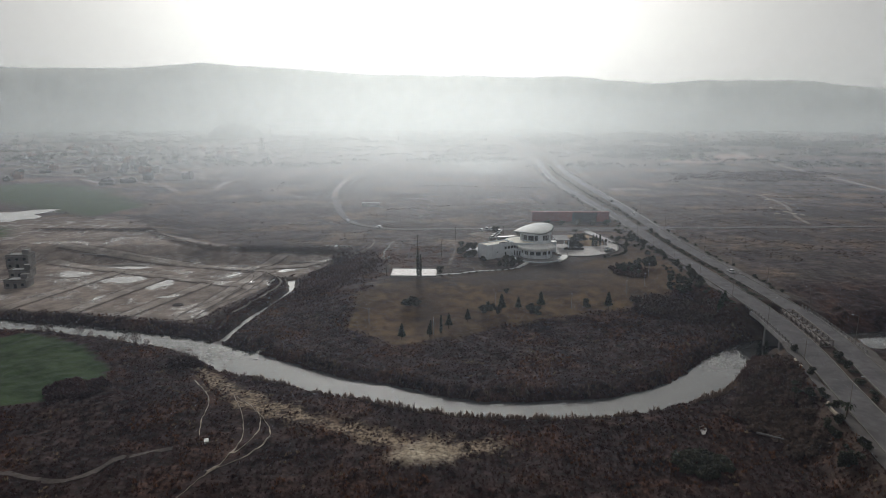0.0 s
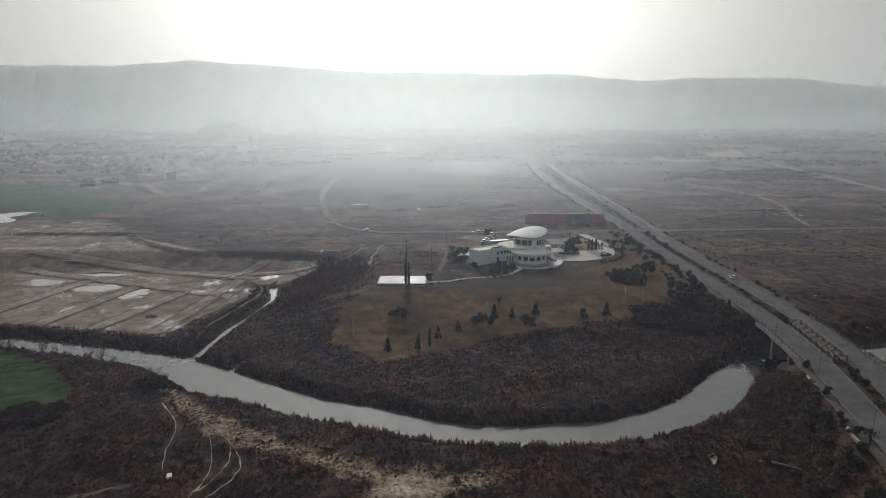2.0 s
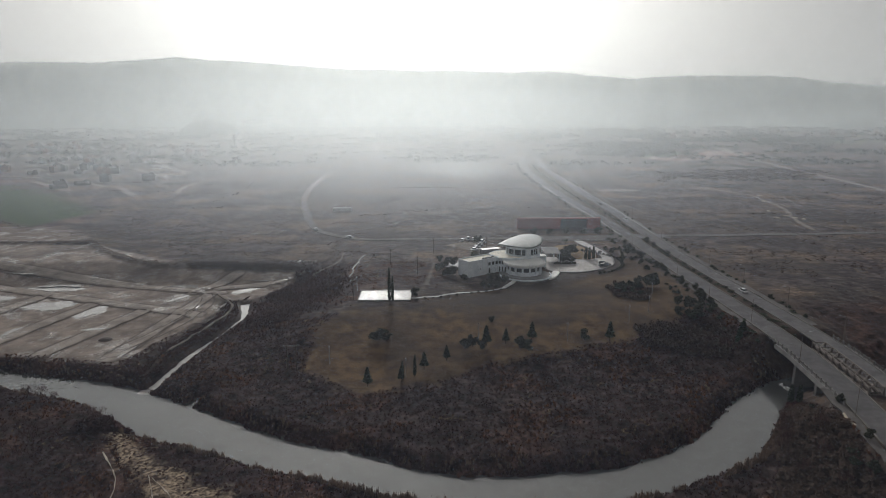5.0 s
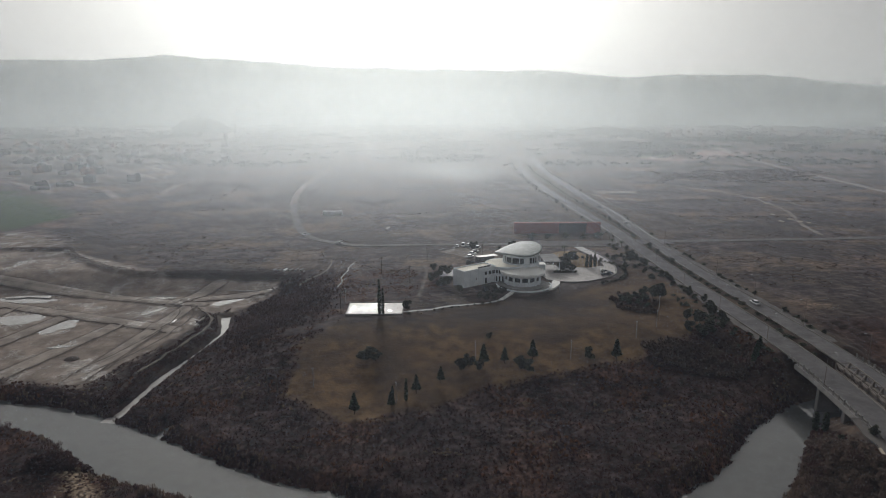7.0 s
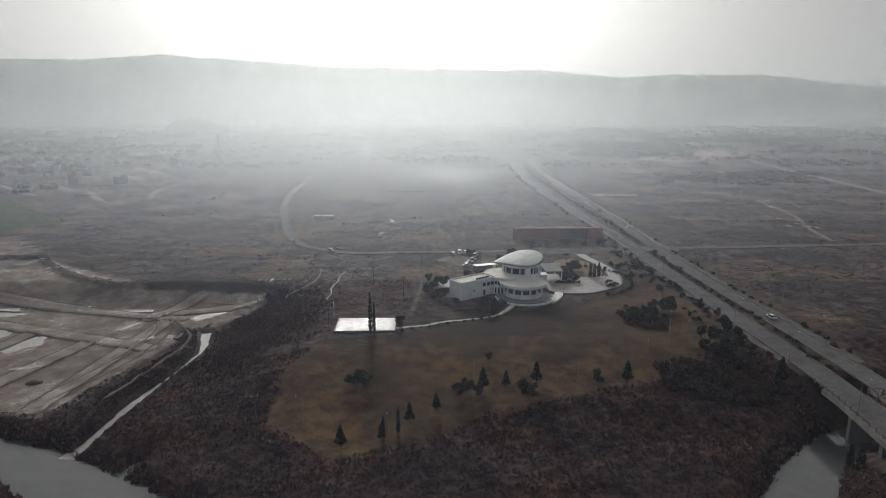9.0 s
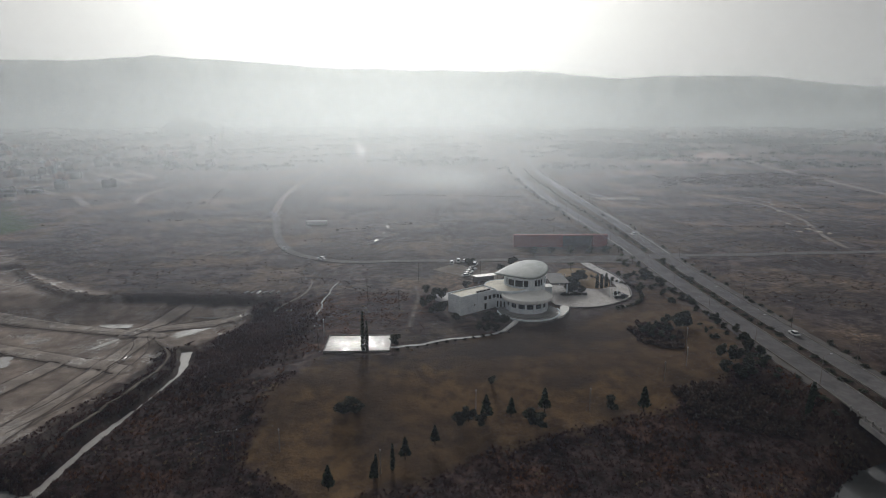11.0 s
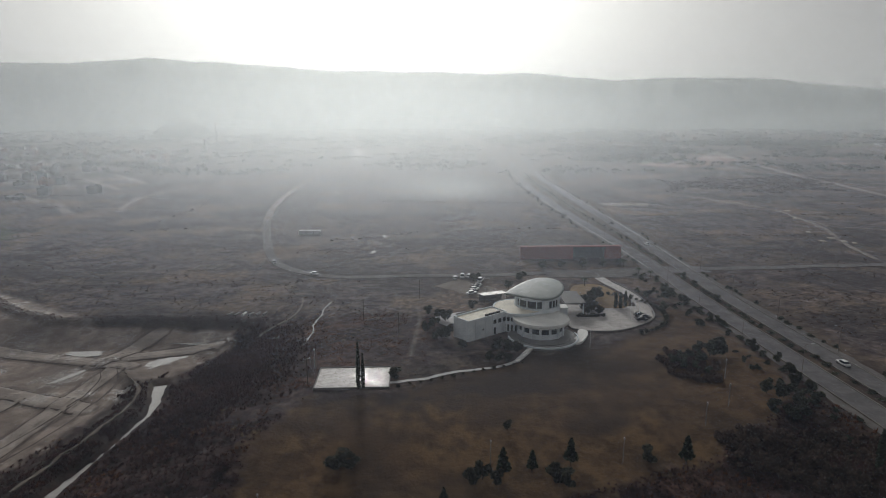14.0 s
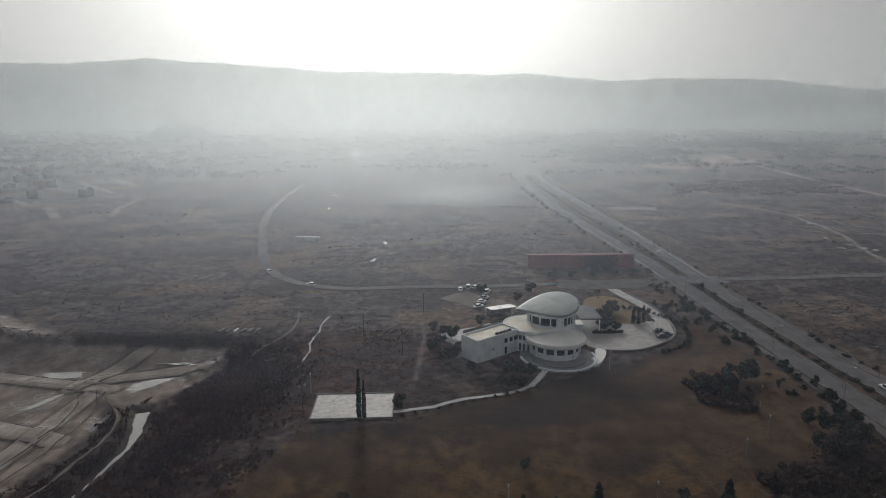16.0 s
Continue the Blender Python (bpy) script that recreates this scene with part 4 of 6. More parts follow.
# ---- the round pavilion and its wing ----
def pavilion():
    p = thing("pavilion", "white round two-storey pavilion with a shell roof and a plain wing", "building", (40, 313, 0.6))
    f = (0, -4)
    part("terrace", turned(bmesh.new(), [(0.02, -1.2), (11.4, -1.2), (11.5, 0.5), (11.2, 0.62), (0.02, 0.6)], 64, f), M_FORE, p, "pale paved round terrace")
    part("terrace_rim", ring_wall(bmesh.new(), 11.0, 11.45, 0.6, 1.05, 180, 372, 48, f), M_WHITE, p, "low white rim wall")
    part("paving_ring", ring_wall(bmesh.new(), 8.9, 10.6, 0.55, 0.75, 196, 344, 40, f), M_FORE, p, "worn grey paving ring")
    part("inner_step", ring_wall(bmesh.new(), 7.0, 8.6, 0.5, 0.9, 190, 350, 40, f), M_FORE, p)
    bm = bmesh.new()
    V = [(8, -11.5), (11.5, -9.5), (13.2, -6.5), (15.2, -3.0), (16.2, 1.0), (14.0, 2.6), (12.6, 0.8), (11.8, -3.0), (10.0, -6.0), (7.5, -8.0)]
    V = rounded(V)
    top = [bm.verts.new((a, b, 0.66)) for a, b in V]
    low = [bm.verts.new((a, b, -1.0)) for a, b in V]
    bm.faces.new(top)
    for k in range(len(V)):
        bm.faces.new((top[k], low[k], low[(k + 1) % len(V)], top[(k + 1) % len(V)]))
    part("ramp", bm, M_ROOF, p, "pale winding side ramp")
    # ground floor: columns and panes on a ring
    part("ground_wall", ring_wall(bmesh.new(), 6.2, 6.6, 0.6, 4.7, 0, 359.9, 48), M_DARK, p, "inner wall coloured near-black for the unlit recess")
    part("sill_wall", ring_wall(bmesh.new(), 7.1, 7.5, 0.6, 2.3, 185, 355, 36), M_WHITE, p)
    for k in range(8):
        a = 186 + 24.0 * k
        part("column", ring_wall(bmesh.new(), 7.0, 7.8, 0.6, 4.7, a - 3.0, a + 3.0, 2), M_WHITE, p)
        if k < 7:
            part("window_pane", ring_wall(bmesh.new(), 7.2, 7.3, 2.3, 4.1, a + 3.0, a + 21.0, 5), M_GLASS, p, "dark glass pane")
    part("lintel", ring_wall(bmesh.new(), 7.0, 7.7, 4.1, 4.75, 180, 360, 40), M_WHITE, p)
    part("lower_roof", turned(bmesh.new(), [(0.02, 4.7), (8.3, 4.5), (9.0, 4.6), (9.3, 4.9), (9.35, 5.4), (9.2, 5.85), (8.95, 5.95), (8.75, 5.65), (0.02, 5.8)], 72), M_ROOF, p, "pale round flat roof with a rim")
    # round block behind, under the upper drum
    part("middle_block", turned(bmesh.new(), [(0.02, 0), (8.4, 0), (8.4, 6.0), (8.75, 6.1), (8.8, 6.7), (8.5, 6.75), (8.4, 6.45), (0.02, 6.5)], 56, (-6.0, 9.5)), M_WHITE, p, "white curved middle block")
    part("middle_roof", turned(bmesh.new(), [(0.02, 6.4), (8.3, 6.4), (8.3, 6.62), (0.02, 6.66)], 48, (-6.0, 9.5)), M_CREAM, p, "pale roof screed")
    for k in range(5):
        a = 226 + 9 * k
        part("window", ring_wall(bmesh.new(), 8.38, 8.46, 3.9, 5.3, a, a + 6, 3, (-6.0, 9.5)), M_GLASS, p, "dark upper window")
        part("door", ring_wall(bmesh.new(), 8.38, 8.46, 0.4, 2.7, a + 1, a + 5, 3, (-6.0, 9.5)), M_GLASS, p, "dark ground-floor opening")
    # upper drum
    c = (1.0, 12.0)
    part("drum_base", turned(bmesh.new(), [(0.02, 4.5), (8.0, 4.5), (8.0, 7.0), (7.7, 7.1), (0.02, 7.1)], 56, c), M_WHITE, p)
    part("drum_core", turned(bmesh.new(), [(0.02, 7.0), (6.9, 7.0), (6.9, 9.9), (0.02, 9.9)], 40, c), M_DARK, p, "near-black core for the unlit drum interior")
    for a0, a1 in ((198, 206), (209, 231), (234, 256), (259, 271), (290, 299), (301, 310), (312, 321), (330, 350), (10, 40), (50, 80), (100, 130), (140, 180)):
        part("window_pane", ring_wall(bmesh.new(), 7.45, 7.55, 7.3, 9.7, a0, a1, 4, c), M_GLASS, p, "dark glass pane")
    for a0, a1 in ((180, 198), (206, 209), (231, 234), (256, 259), (271, 290), (299, 301), (310, 312), (321, 330), (350, 370), (40, 50), (80, 100), (130, 140)):
        part("drum_wall", ring_wall(bmesh.new(), 7.2, 7.85, 7.1, 9.9, a0, a1, 4, c), M_WHITE, p)
    def roof_z(x, y):
        return 11.75 + 0.5 * (1 - (x / 12) ** 2 - (y / 9.4) ** 2) + 0.13 * y + 0.125 * x
    bm = ring_wall(bmesh.new(), 7.2, 7.95, 9.72, 11.9, 0, 359.9, 48, c)
    for v in bm.verts:
        if v.co.z > 11:
            v.co.z = roof_z(v.co.x - c[0], v.co.y - c[1]) + 0.1
    part("drum_head", bm, M_WHITE, p)
    # shell roof: an eccentric lens that rises to the back
    bm = bmesh.new()
    seg, rings = 64, 10
    def shell(lift):
        R = []
        for i in range(rings + 1):
            u = i / rings
            row = []
            for k in range(seg):
                a = 2 * math.pi * k / seg
                ca, sa = math.cos(a), math.sin(a)
                if ca > 0:
                    x, y = 1.5 + 7.4 * u * ca, 9.4 * u * sa
                else:
                    x, y = 1.5 + 13.2 * u * ca, 9.4 * u * math.copysign(1 - abs(ca) ** 1.45, sa)
                z = lift + roof_z(x, y)
                row.append(bm.verts.new((c[0] + x, c[1] + y, z)))
            R.append(row)
        return R
    A, B = shell(0.35), shell(0.0)
    for R in (A, B):
        for a, b in zip(R[1:], R[2:]):
            for k in range(seg):
                bm.faces.new((a[k], a[(k + 1) % seg], b[(k + 1) % seg], b[k]))
        bm.faces.new(R[1])
    for k in range(seg):
        bm.faces.new((A[-1][k], A[-1][(k + 1) % seg], B[-1][(k + 1) % seg], B[-1][k]))
    bmesh.ops.delete(bm, geom=A[0] + B[0], context="VERTS")
    part("shell_roof", bm, M_DOME, p, "grey-green curved shell roof", True)
    # wing
    m = pose(-24.7, -6.7, 0, 0, 0, 35.8)
    part("wing_body", box(bmesh.new(), 0, 17, 0, 7.4, -1.5, 6.6, 0.05, m), M_WHITE, p, "plain white wing wall")
    part("wing_roof", box(bmesh.new(), 0.35, 16.8, 0.35, 7.05, 6.5, 6.66, 0, m), M_CREAM, p, "pale wing roof screed")
    for a in ((0, 17, 0, 0.3), (0, 17, 7.1, 7.4), (0, 0.3, 0.3, 7.1), (16.7, 17, 0.3, 7.1)):
        part("parapet", box(bmesh.new(), a[0], a[1], a[2], a[3], 6.604, 7.05, 0, m), M_WHITE, p)
    for k in range(4):
        part("roof_vent", box(bmesh.new(), 8.5 + 1.7 * k, 9.6 + 1.7 * k, 0.7, 1.5, 6.66, 7.35, 0.05, m), M_DARK, p, "small dark roof box")
    for a, b, z0, z1 in ((11.0, 12.3, 3.8, 5.2), (13.2, 14.5, 3.8, 5.2), (15.2, 16.4, 3.8, 5.2), (11.2, 12.2, 0.2, 2.5), (6.2, 6.7, 2.6, 3.2)):
        part("window", box(bmesh.new(), a, b, -0.03, 0.05, z0, z1, 0, m), M_GLASS, p, "dark window")
    for a in (3.2, 7.6, 10.4):
        part("downpipe", tube(bmesh.new(), m @ Vector((a, -0.1, -1)), m @ Vector((a, -0.1, 6.5)), 0.07), M_WHITE, p)
    # entrance canopy and side block towards the forecourt
    part("side_block", box(bmesh.new(), 8.2, 11.8, 11.5, 15.5, -0.6, 5.0, 0.05), M_WHITE, p)
    part("side_roof", box(bmesh.new(), 8.0, 12.0, 11.3, 15.7, 5.0, 5.3, 0.05), M_ROOF, p)
    part("canopy", box(bmesh.new(), 12.6, 20.4, 18.5, 33.5, 4.3, 4.8, 0.08), M_CANOPY, p, "flat grey entrance canopy")
    for a, b in ((19.6, 19.4), (19.6, 32.6), (13.4, 32.6)):
        part("canopy_post", tube(bmesh.new(), (a, b, -0.6), (a, b, 4.35), 0.25), M_WHITE, p)
    return p


pavilion()


# ---- plants ----
def leaf_crown(shape, n, size, seed, lean=0.0):
    """A crown of many small leaf faces about a form; shape(u, a, r) gives a place."""
    rng = random.Random(seed)
    V, F = [], []
    for _ in range(n):
        c = Vector(shape(rng))
        s = size * rng.uniform(0.6, 1.4)
        q = Euler((rng.uniform(-1.2, 1.2), rng.uniform(-1.2, 1.2), rng.uniform(0, 6.28))).to_matrix()
        k = len(V)
        for a, b, d in ((-1, -0.6, 0), (1, -0.6, 0.15), (0.75, 0.7, 0), (-0.7, 0.75, -0.15)):
            V.append(c + q @ Vector((a * s, b * s, d * s)))
        F.append((k, k + 1, k + 2, k + 3))
    return V, F


def cone_shape(hh, r, z0):
    def f(g):
        u = g.random() ** 1.35
        tier = 0.75 + 0.25 * math.sin(u * 26)
        rad = r * (1 - u) ** 0.8 * tier * math.sqrt(g.uniform(0.25, 1))
        a = g.uniform(0, 6.28)
        return (rad * math.cos(a), rad * math.sin(a), z0 + u * (hh - z0) - 0.15 * rad)
    return f


def spindle_shape(hh, r, z0):
    def f(g):
        u = g.random()
        rad = r * (math.sin(math.pi * min(1, u * 0.9 + 0.12)) ** 0.6) * (1 - u * 0.55) * math.sqrt(g.uniform(0.3, 1))
        a = g.uniform(0, 6.28)
        return (rad * math.cos(a), rad * math.sin(a), z0 + u * (hh - z0))
    return f


def lumps_shape(hh, r, z0, seed):
    g0 = random.Random(seed)
    lumps = []
    for _ in range(9):
        a, d = g0.uniform(0, 6.28), r * g0.uniform(0.15, 0.75)
        lumps.append((d * math.cos(a), d * math.sin(a), z0 + (hh - z0) * g0.uniform(0.1, 0.78), r * g0.uniform(0.3, 0.55)))

    def f(g):
        x, y, z, s = g.choice(lumps)
        v = Vector((g.gauss(0, 1), g.gauss(0, 1), g.gauss(0, 1))).normalized() * s * g.uniform(0.55, 1.05)
        return (x + v.x, y + v.y, max(z0 * 0.25, z + v.z * 0.8))
    return f


def tree(name, label, category, shape, n, size, hh, trunk, material, seed, limbs=0, group="", kindname="crown"):
    t = thing(name, label, category, (0, 0, -300), 0, group)
    bm = bmesh.new()
    if trunk:
        tube(bm, (0, 0, -0.6), (0.05, 0, hh * 0.45), trunk, trunk * 0.65, 7)
        tube(bm, (0.05, 0, hh * 0.45), (0, 0.05, hh * 0.85), trunk * 0.65, trunk * 0.2, 6)
        g = random.Random(seed + 5)
        for k in range(limbs):
            a, z = g.uniform(0, 6.28), hh * g.uniform(0.3, 0.65)
            tube(bm, (0, 0, z), (hh * 0.24 * math.cos(a), hh * 0.24 * math.sin(a), z + hh * g.uniform(0.08, 0.22)), trunk * 0.4, trunk * 0.12, 5)
        part("trunk", bm, M_BARK, t, "brown trunk")
    else:
        for k in range(5):
            a = k * 1.3
            tube(bm, (0, 0, -0.4), (hh * 0.35 * math.cos(a), hh * 0.35 * math.sin(a), hh * 0.5), 0.06, 0.02, 5)
        part("stems", bm, M_BARK, t, "bare stems")
    V, F = leaf_crown(shape, n, size, seed)
    mesh_part(kindname, V, F, material, t)
    return t


PINES = [tree("conifer_tree", "dark green conical conifer on the lawn edge", "tree", cone_shape(6.2, 1.65, 2.0), 520, 0.3, 6.2, 0.14, M_CONI, s, 0, "lawn trees") for s in (1, 2)]
ROUND = [tree("broadleaf_tree", "dark evergreen tree with an uneven crown", "tree", lumps_shape(5.6, 2.5, 0.8, s), 760, 0.3, 6.0, 0.16, M_LEAF, s, 5, "park trees") for s in (11, 12, 13)]
CYPR = [tree("cypress_tree", "tall narrow dark green cypress", "tree", spindle_shape(12.5, 0.85, 0.5), 620, 0.27, 12.5, 0.16, M_CONI, 21, 0, "cypresses"),
        tree("cypress_tree", "slim dark green garden cypress", "tree", spindle_shape(6.5, 0.65, 0.3), 360, 0.25, 6.5, 0.1, M_CONI, 22, 0, "cypresses")]


def palm_tree():
    t = thing("palm_tree", "small dark palm with drooping fronds", "tree", (0, 0, -300), 0, "roadside palms")
    bm = bmesh.new()
    tube(bm, (0, 0, -0.4), (0.1, 0, 3.2), 0.22, 0.16, 8)
    part("trunk", bm, M_BARK, t, "brown ringed trunk")
    for k in range(11):
        a, V, F = 0.57 * k, [], []
        rise = 0.9 if k % 2 else 0.35
        for i in range(6):
            u = i / 5
            r, z, w = 2.0 * u, 3.2 + rise * math.sin(u * 2.6) - 0.9 * u * u, 0.26 * math.sin(0.3 + 2.6 * u) + 0.03
            c = Vector((0.1 + r * math.cos(a), r * math.sin(a), z))
            s = Vector((-math.sin(a), math.cos(a), -0.35)) * w
            V += [c - s, c + Vector((0, 0, 0.05)), c + Vector((-s.x * -1, s.y, s.z))]
        for i in range(5):
            F += [(3 * i, 3 * i + 1, 3 * i + 4, 3 * i + 3), (3 * i + 1, 3 * i + 2, 3 * i + 5, 3 * i + 4)]
        mesh_part("frond", V, F, M_CONI, t)
    return t


PALM = palm_tree()
BUSH = [tree("shrub", "low dark evergreen shrub", "shrub", lumps_shape(1.6, 1.3, 0.15, s), 150, 0.24, 1.6, 0, M_LEAF, s, 0, "shrubs", "foliage") for s in (31, 32, 33)]


def bare_bush(seed, tall):
    t = thing("bare_bush", "leafless grey bush with fine upright twigs", "bush", (0, 0, -300), 0, "bare bushes")
    g = random.Random(seed)
    bm = bmesh.new()
    for k in range(7):
        a, r = g.uniform(0, 6.28), g.uniform(0.3, 0.9) * tall * 0.4
        tube(bm, (0, 0, -0.4), (r * math.cos(a), r * math.sin(a), tall * g.uniform(0.55, 0.9)), 0.06, 0.02, 4)
    part("stems", bm, M_BARK, t, "bare grey stems")
    V, F = [], []
    for k in range(170):
        a, r, z = g.uniform(0, 6.28), g.random() ** 0.5 * tall * 0.42, tall * g.uniform(0.25, 0.85)
        b = Vector((r * math.cos(a), r * math.sin(a), z))
        e = b + Vector((g.uniform(-0.25, 0.25), g.uniform(-0.25, 0.25), g.uniform(0.25, 0.6)))
        s = Vector((g.uniform(-1, 1), g.uniform(-1, 1), 0)).normalized() * 0.045
        i = len(V)
        V += [b - s, b + s, e + s * 0.3, e - s * 0.3]
        F.append((i, i + 1, i + 2, i + 3))
    tagged(mesh_part("twigs", V, F, M_DRY, t), "fine dry twigs", "", "", "stuff")
    return t


BARE = [bare_bush(s, 3.2) for s in (41, 42)]
MASTERS = [PALM] + PINES + ROUND + CYPR + BUSH + BARE
rng = random.Random(4)


def plant(kind, x, y, s=1.0, sz=None):
    ob = copy_thing(kind, pose(x, y, h(x, y) - 0.05, 0, 0, rng.uniform(0, 360)))
    ob.scale = (s, s, sz or s)
    return ob


for x, y, k, s in ((-18.7, 214.5, 0, 0.95), (-9.3, 217.4, 1, 0.75), (-2.7, 224.5, 0, 0.9), (4.2, 229.8, 1, 0.8), (17.2, 238.6, 0, 1.1), (23.7, 239.7, 1, 0.85), (32.5, 241.5, 0, 1.05), (58.2, 241.2, 1, 1.1)):
    plant(PINES[k], x, y, s)
for x, y in ((-5.4, 221), (-9.0, 219.5)):
    plant(CYPR[1], x, y, 0.85, 1.0 if x > -8 else 0.8)
plant(ROUND[1], -17.6, 243.0, 1.3, 0.8)
plant(ROUND[2], -15.4, 242.0, 0.8, 0.5)
plant(CYPR[0], -16.6, 274.0, 0.85, 1.05)
plant(CYPR[0], -15.4, 274.2, 0.75, 0.8)
for x, y, k, s in ((50, 242, 0, 0.8), (12.8, 238, 0, 0.8), (10, 237, 1, 0.7), (15.6, 236.5, 2, 0.65), (28, 237, 1, 0.85), (30.5, 235.5, 0, 0.8), (20.4, 253.8, 2, 0.5), (84, 293.6, 0, 0.8), (90.5, 293.3, 1, 1.15), (87.3, 291.9, 2, 0.95), (77, 288, 0, 0.65), (80, 289.5, 1, 0.7), (74, 286.5, 2, 0.6), (75.7, 284, 1, 0.6), (82.5, 287, 2, 0.65), (78.5, 282, 0, 0.6), (81, 279.5, 1, 0.5)):
    plant(ROUND[k], x, y, s)
for x, y, k, s in ((87.9, 258.5, 0, 0.75), (90.7, 256.2, 1, 0.85), (94, 257, 2, 0.85), (101.5, 272.3, 0, 0.7), (90.8, 267.2, 2, 0.8), (94, 264.7, 0, 0.9), (97, 262.8, 1, 0.8), (63.5, 335.7, 0, 0.95), (60.5, 334, 1, 0.8), (66, 333, 2, 0.6), (91, 352, 1, 0.75), (97.6, 349.6, 2, 1.0), (90.5, 335, 2, 0.7)):
    plant(ROUND[k], x, y, s)
for x, y, k, s in ((-6.9, 279.6, 0, 0.75), (7, 331, 1, 0.8), (3, 335, 2, 0.7), (20, 341, 0, 0.7), (13, 301, 2, 0.6), (24, 300, 1, 0.85), (27, 298.5, 0, 0.8), (30, 297.5, 2, 0.65), (7.5, 311, 0, 0.8), (5, 321, 1, 0.85), (2.5, 317, 0, 0.75), (9, 327, 2, 0.9), (45, 379, 1, 1.0), (24, 377, 2, 0.9), (58, 400, 0, 0.9), (68, 402, 1, 0.8), (78, 402, 2, 0.9), (88, 403, 0, 0.8), (97, 404, 1, 0.9)):
    plant(ROUND[k], x, y, s)
for x, y in ((74, 339.9), (78, 340.9), (75.6, 339.2), (66.5, 344)):
    plant(CYPR[1], x, y, 1.25, 0.95)
for x, y in ((98, 236), (100, 238.5), (101.6, 240.2), (99.5, 207.5), (100.3, 205)):
    plant(CYPR[1], x, y, 1.3, 0.8)
for x, y, s in ((-150, 223, 1.2), (-146, 222, 0.9), (-132, 217.5, 1.2), (-128, 217, 0.8), (-113, 211, 1.1), (-108, 209, 1.3), (-104, 208.5, 0.9), (-88, 197, 1.2), (-84, 194.5, 1.4), (-81.5, 193.5, 1.0), (-62, 181.5, 0.8), (-96, 186, 1.3), (-99, 180, 1.1), (-93, 178, 1.2), (-104, 172, 1.0), (80, 178, 1.2), (83.5, 182, 1.4), (86, 187, 1.3), (90, 193, 1.2), (94, 199, 1.1), (88, 175, 1.3), (92, 183, 1.4), (81, 170, 1.1), (85, 163, 1.2), (-160, 240, 1.0), (-40, 188, 0.6), (100, 228, 1.2), (103, 231, 1.1), (97, 231, 1.2), (94, 236, 1.3), (90, 238, 1.1)):
    plant(rng.choice(BARE), x, y, s)
for x, y in ((70.2, 369.3), (100.1, 388.1), (104, 384), (98, 402.5), (104, 405.5), (90.2, 148.5)):
    plant(PALM, x, y, rng.uniform(0.8, 1.1))
for x, y, s in ((23.5, 290.5, 0.7), (20.5, 291.5, 0.6), (26, 289.8, 0.55), (8.8, 311, 0.8), (5.5, 309, 0.7), (37.3, 367, 0.9), (88.6, 358, 0.5), (70.5, 352, 1.0), (68.5, 350, 0.8)):
    plant(rng.choice(ROUND), x, y, s)
for x, y, s in ((100.4, 189.4, 0.5), (95.9, 172.5, 0.5), (91.2, 160.2, 0.45), (91.0, 152.7, 0.5), (84.2, 142.6, 0.6), (80.6, 132.5, 0.7), (85.1, 134.5, 0.6), (87, 146, 0.5), (88.5, 166, 0.55)):
    plant(rng.choice(ROUND), x, y, s)
for x, y, s in ((64.5, 341.5, 1.15), (62.6, 344, 0.9), (66.4, 346.5, 0.8)):
    plant(rng.choice(ROUND), x, y, s)
for k in range(9):
    plant(BUSH[k % 3], 57.5 + 1.15 * k, 330 + 0.25 * (k % 2), rng.uniform(0.6, 0.85))
for k in range(46):
    y = rng.uniform(236, 386)
    plant(rng.choice(BUSH), float(road_left(y)) - rng.uniform(3.0, 13.0), y, rng.uniform(0.45, 1.1), rng.uniform(0.5, 1.1))
for x, y, s in ((105.3, 287.2, 0.6), (104, 278.8, 0.65), (103, 268, 0.6), (104.5, 300, 0.55), (104.6, 322, 0.6), (103.6, 345, 0.55), (98, 330, 0.5), (96.5, 318, 0.55)):
    plant(rng.choice(ROUND), x, y, s)
# shrubs: along the garden path, in the median, along the verges
for k in range(13):
    x, y = -6 + 3.0 * k, 276.5 + 1.15 * k
    plant(BUSH[k % 3], x, y - 1.4, rng.uniform(0.35, 0.6))
y = 120.0
while y < 900:
    if not 194 < y < 229 and not 388 < y < 408:
        x0, xw, xe = float(road_left(y)), float(part_w(y)), float(part_e(y))
        flat = rng.uniform(0.45, 0.8)
        plant(rng.choice(BUSH), x0 + (xw + xe) / 2 + rng.uniform(8.4, 10.6), y, rng.uniform(0.8, 1.5), flat)
        if rng.random() < 0.12:
            plant(rng.choice(ROUND), x0 + (xw + xe) / 2 + 9.5, y + 2, rng.uniform(0.4, 0.6))
        if rng.random() < 0.75:
            plant(rng.choice(BUSH), x0 + xw - rng.uniform(2.4, 6.5), y + 2, rng.uniform(0.6, 1.3), rng.uniform(0.5, 1.0))
        if rng.random() < 0.22:
            plant(rng.choice(ROUND), x0 + xw - rng.uniform(3.0, 6.5), y + 1, rng.uniform(0.45, 0.7))
        if rng.random() < 0.6:
            plant(rng.choice(BUSH), x0 + xe + 18 + rng.uniform(2.5, 5.0), y + 3, rng.uniform(0.6, 1.2), rng.uniform(0.5, 1.0))
    y += rng.uniform(4.0, 7.0) * (1.0 if y < 450 else 1.5)
for k in range(26):
    a = radians(-75 + 6.2 * k)
    plant(BUSH[k % 3], 68 + 21.5 * math.cos(a), 335 + 23.5 * math.sin(a), rng.uniform(0.6, 0.95))
for ob in MASTERS:
    for child in list(ob.children):
        bpy.data.objects.remove(child)
    bpy.data.objects.remove(ob)


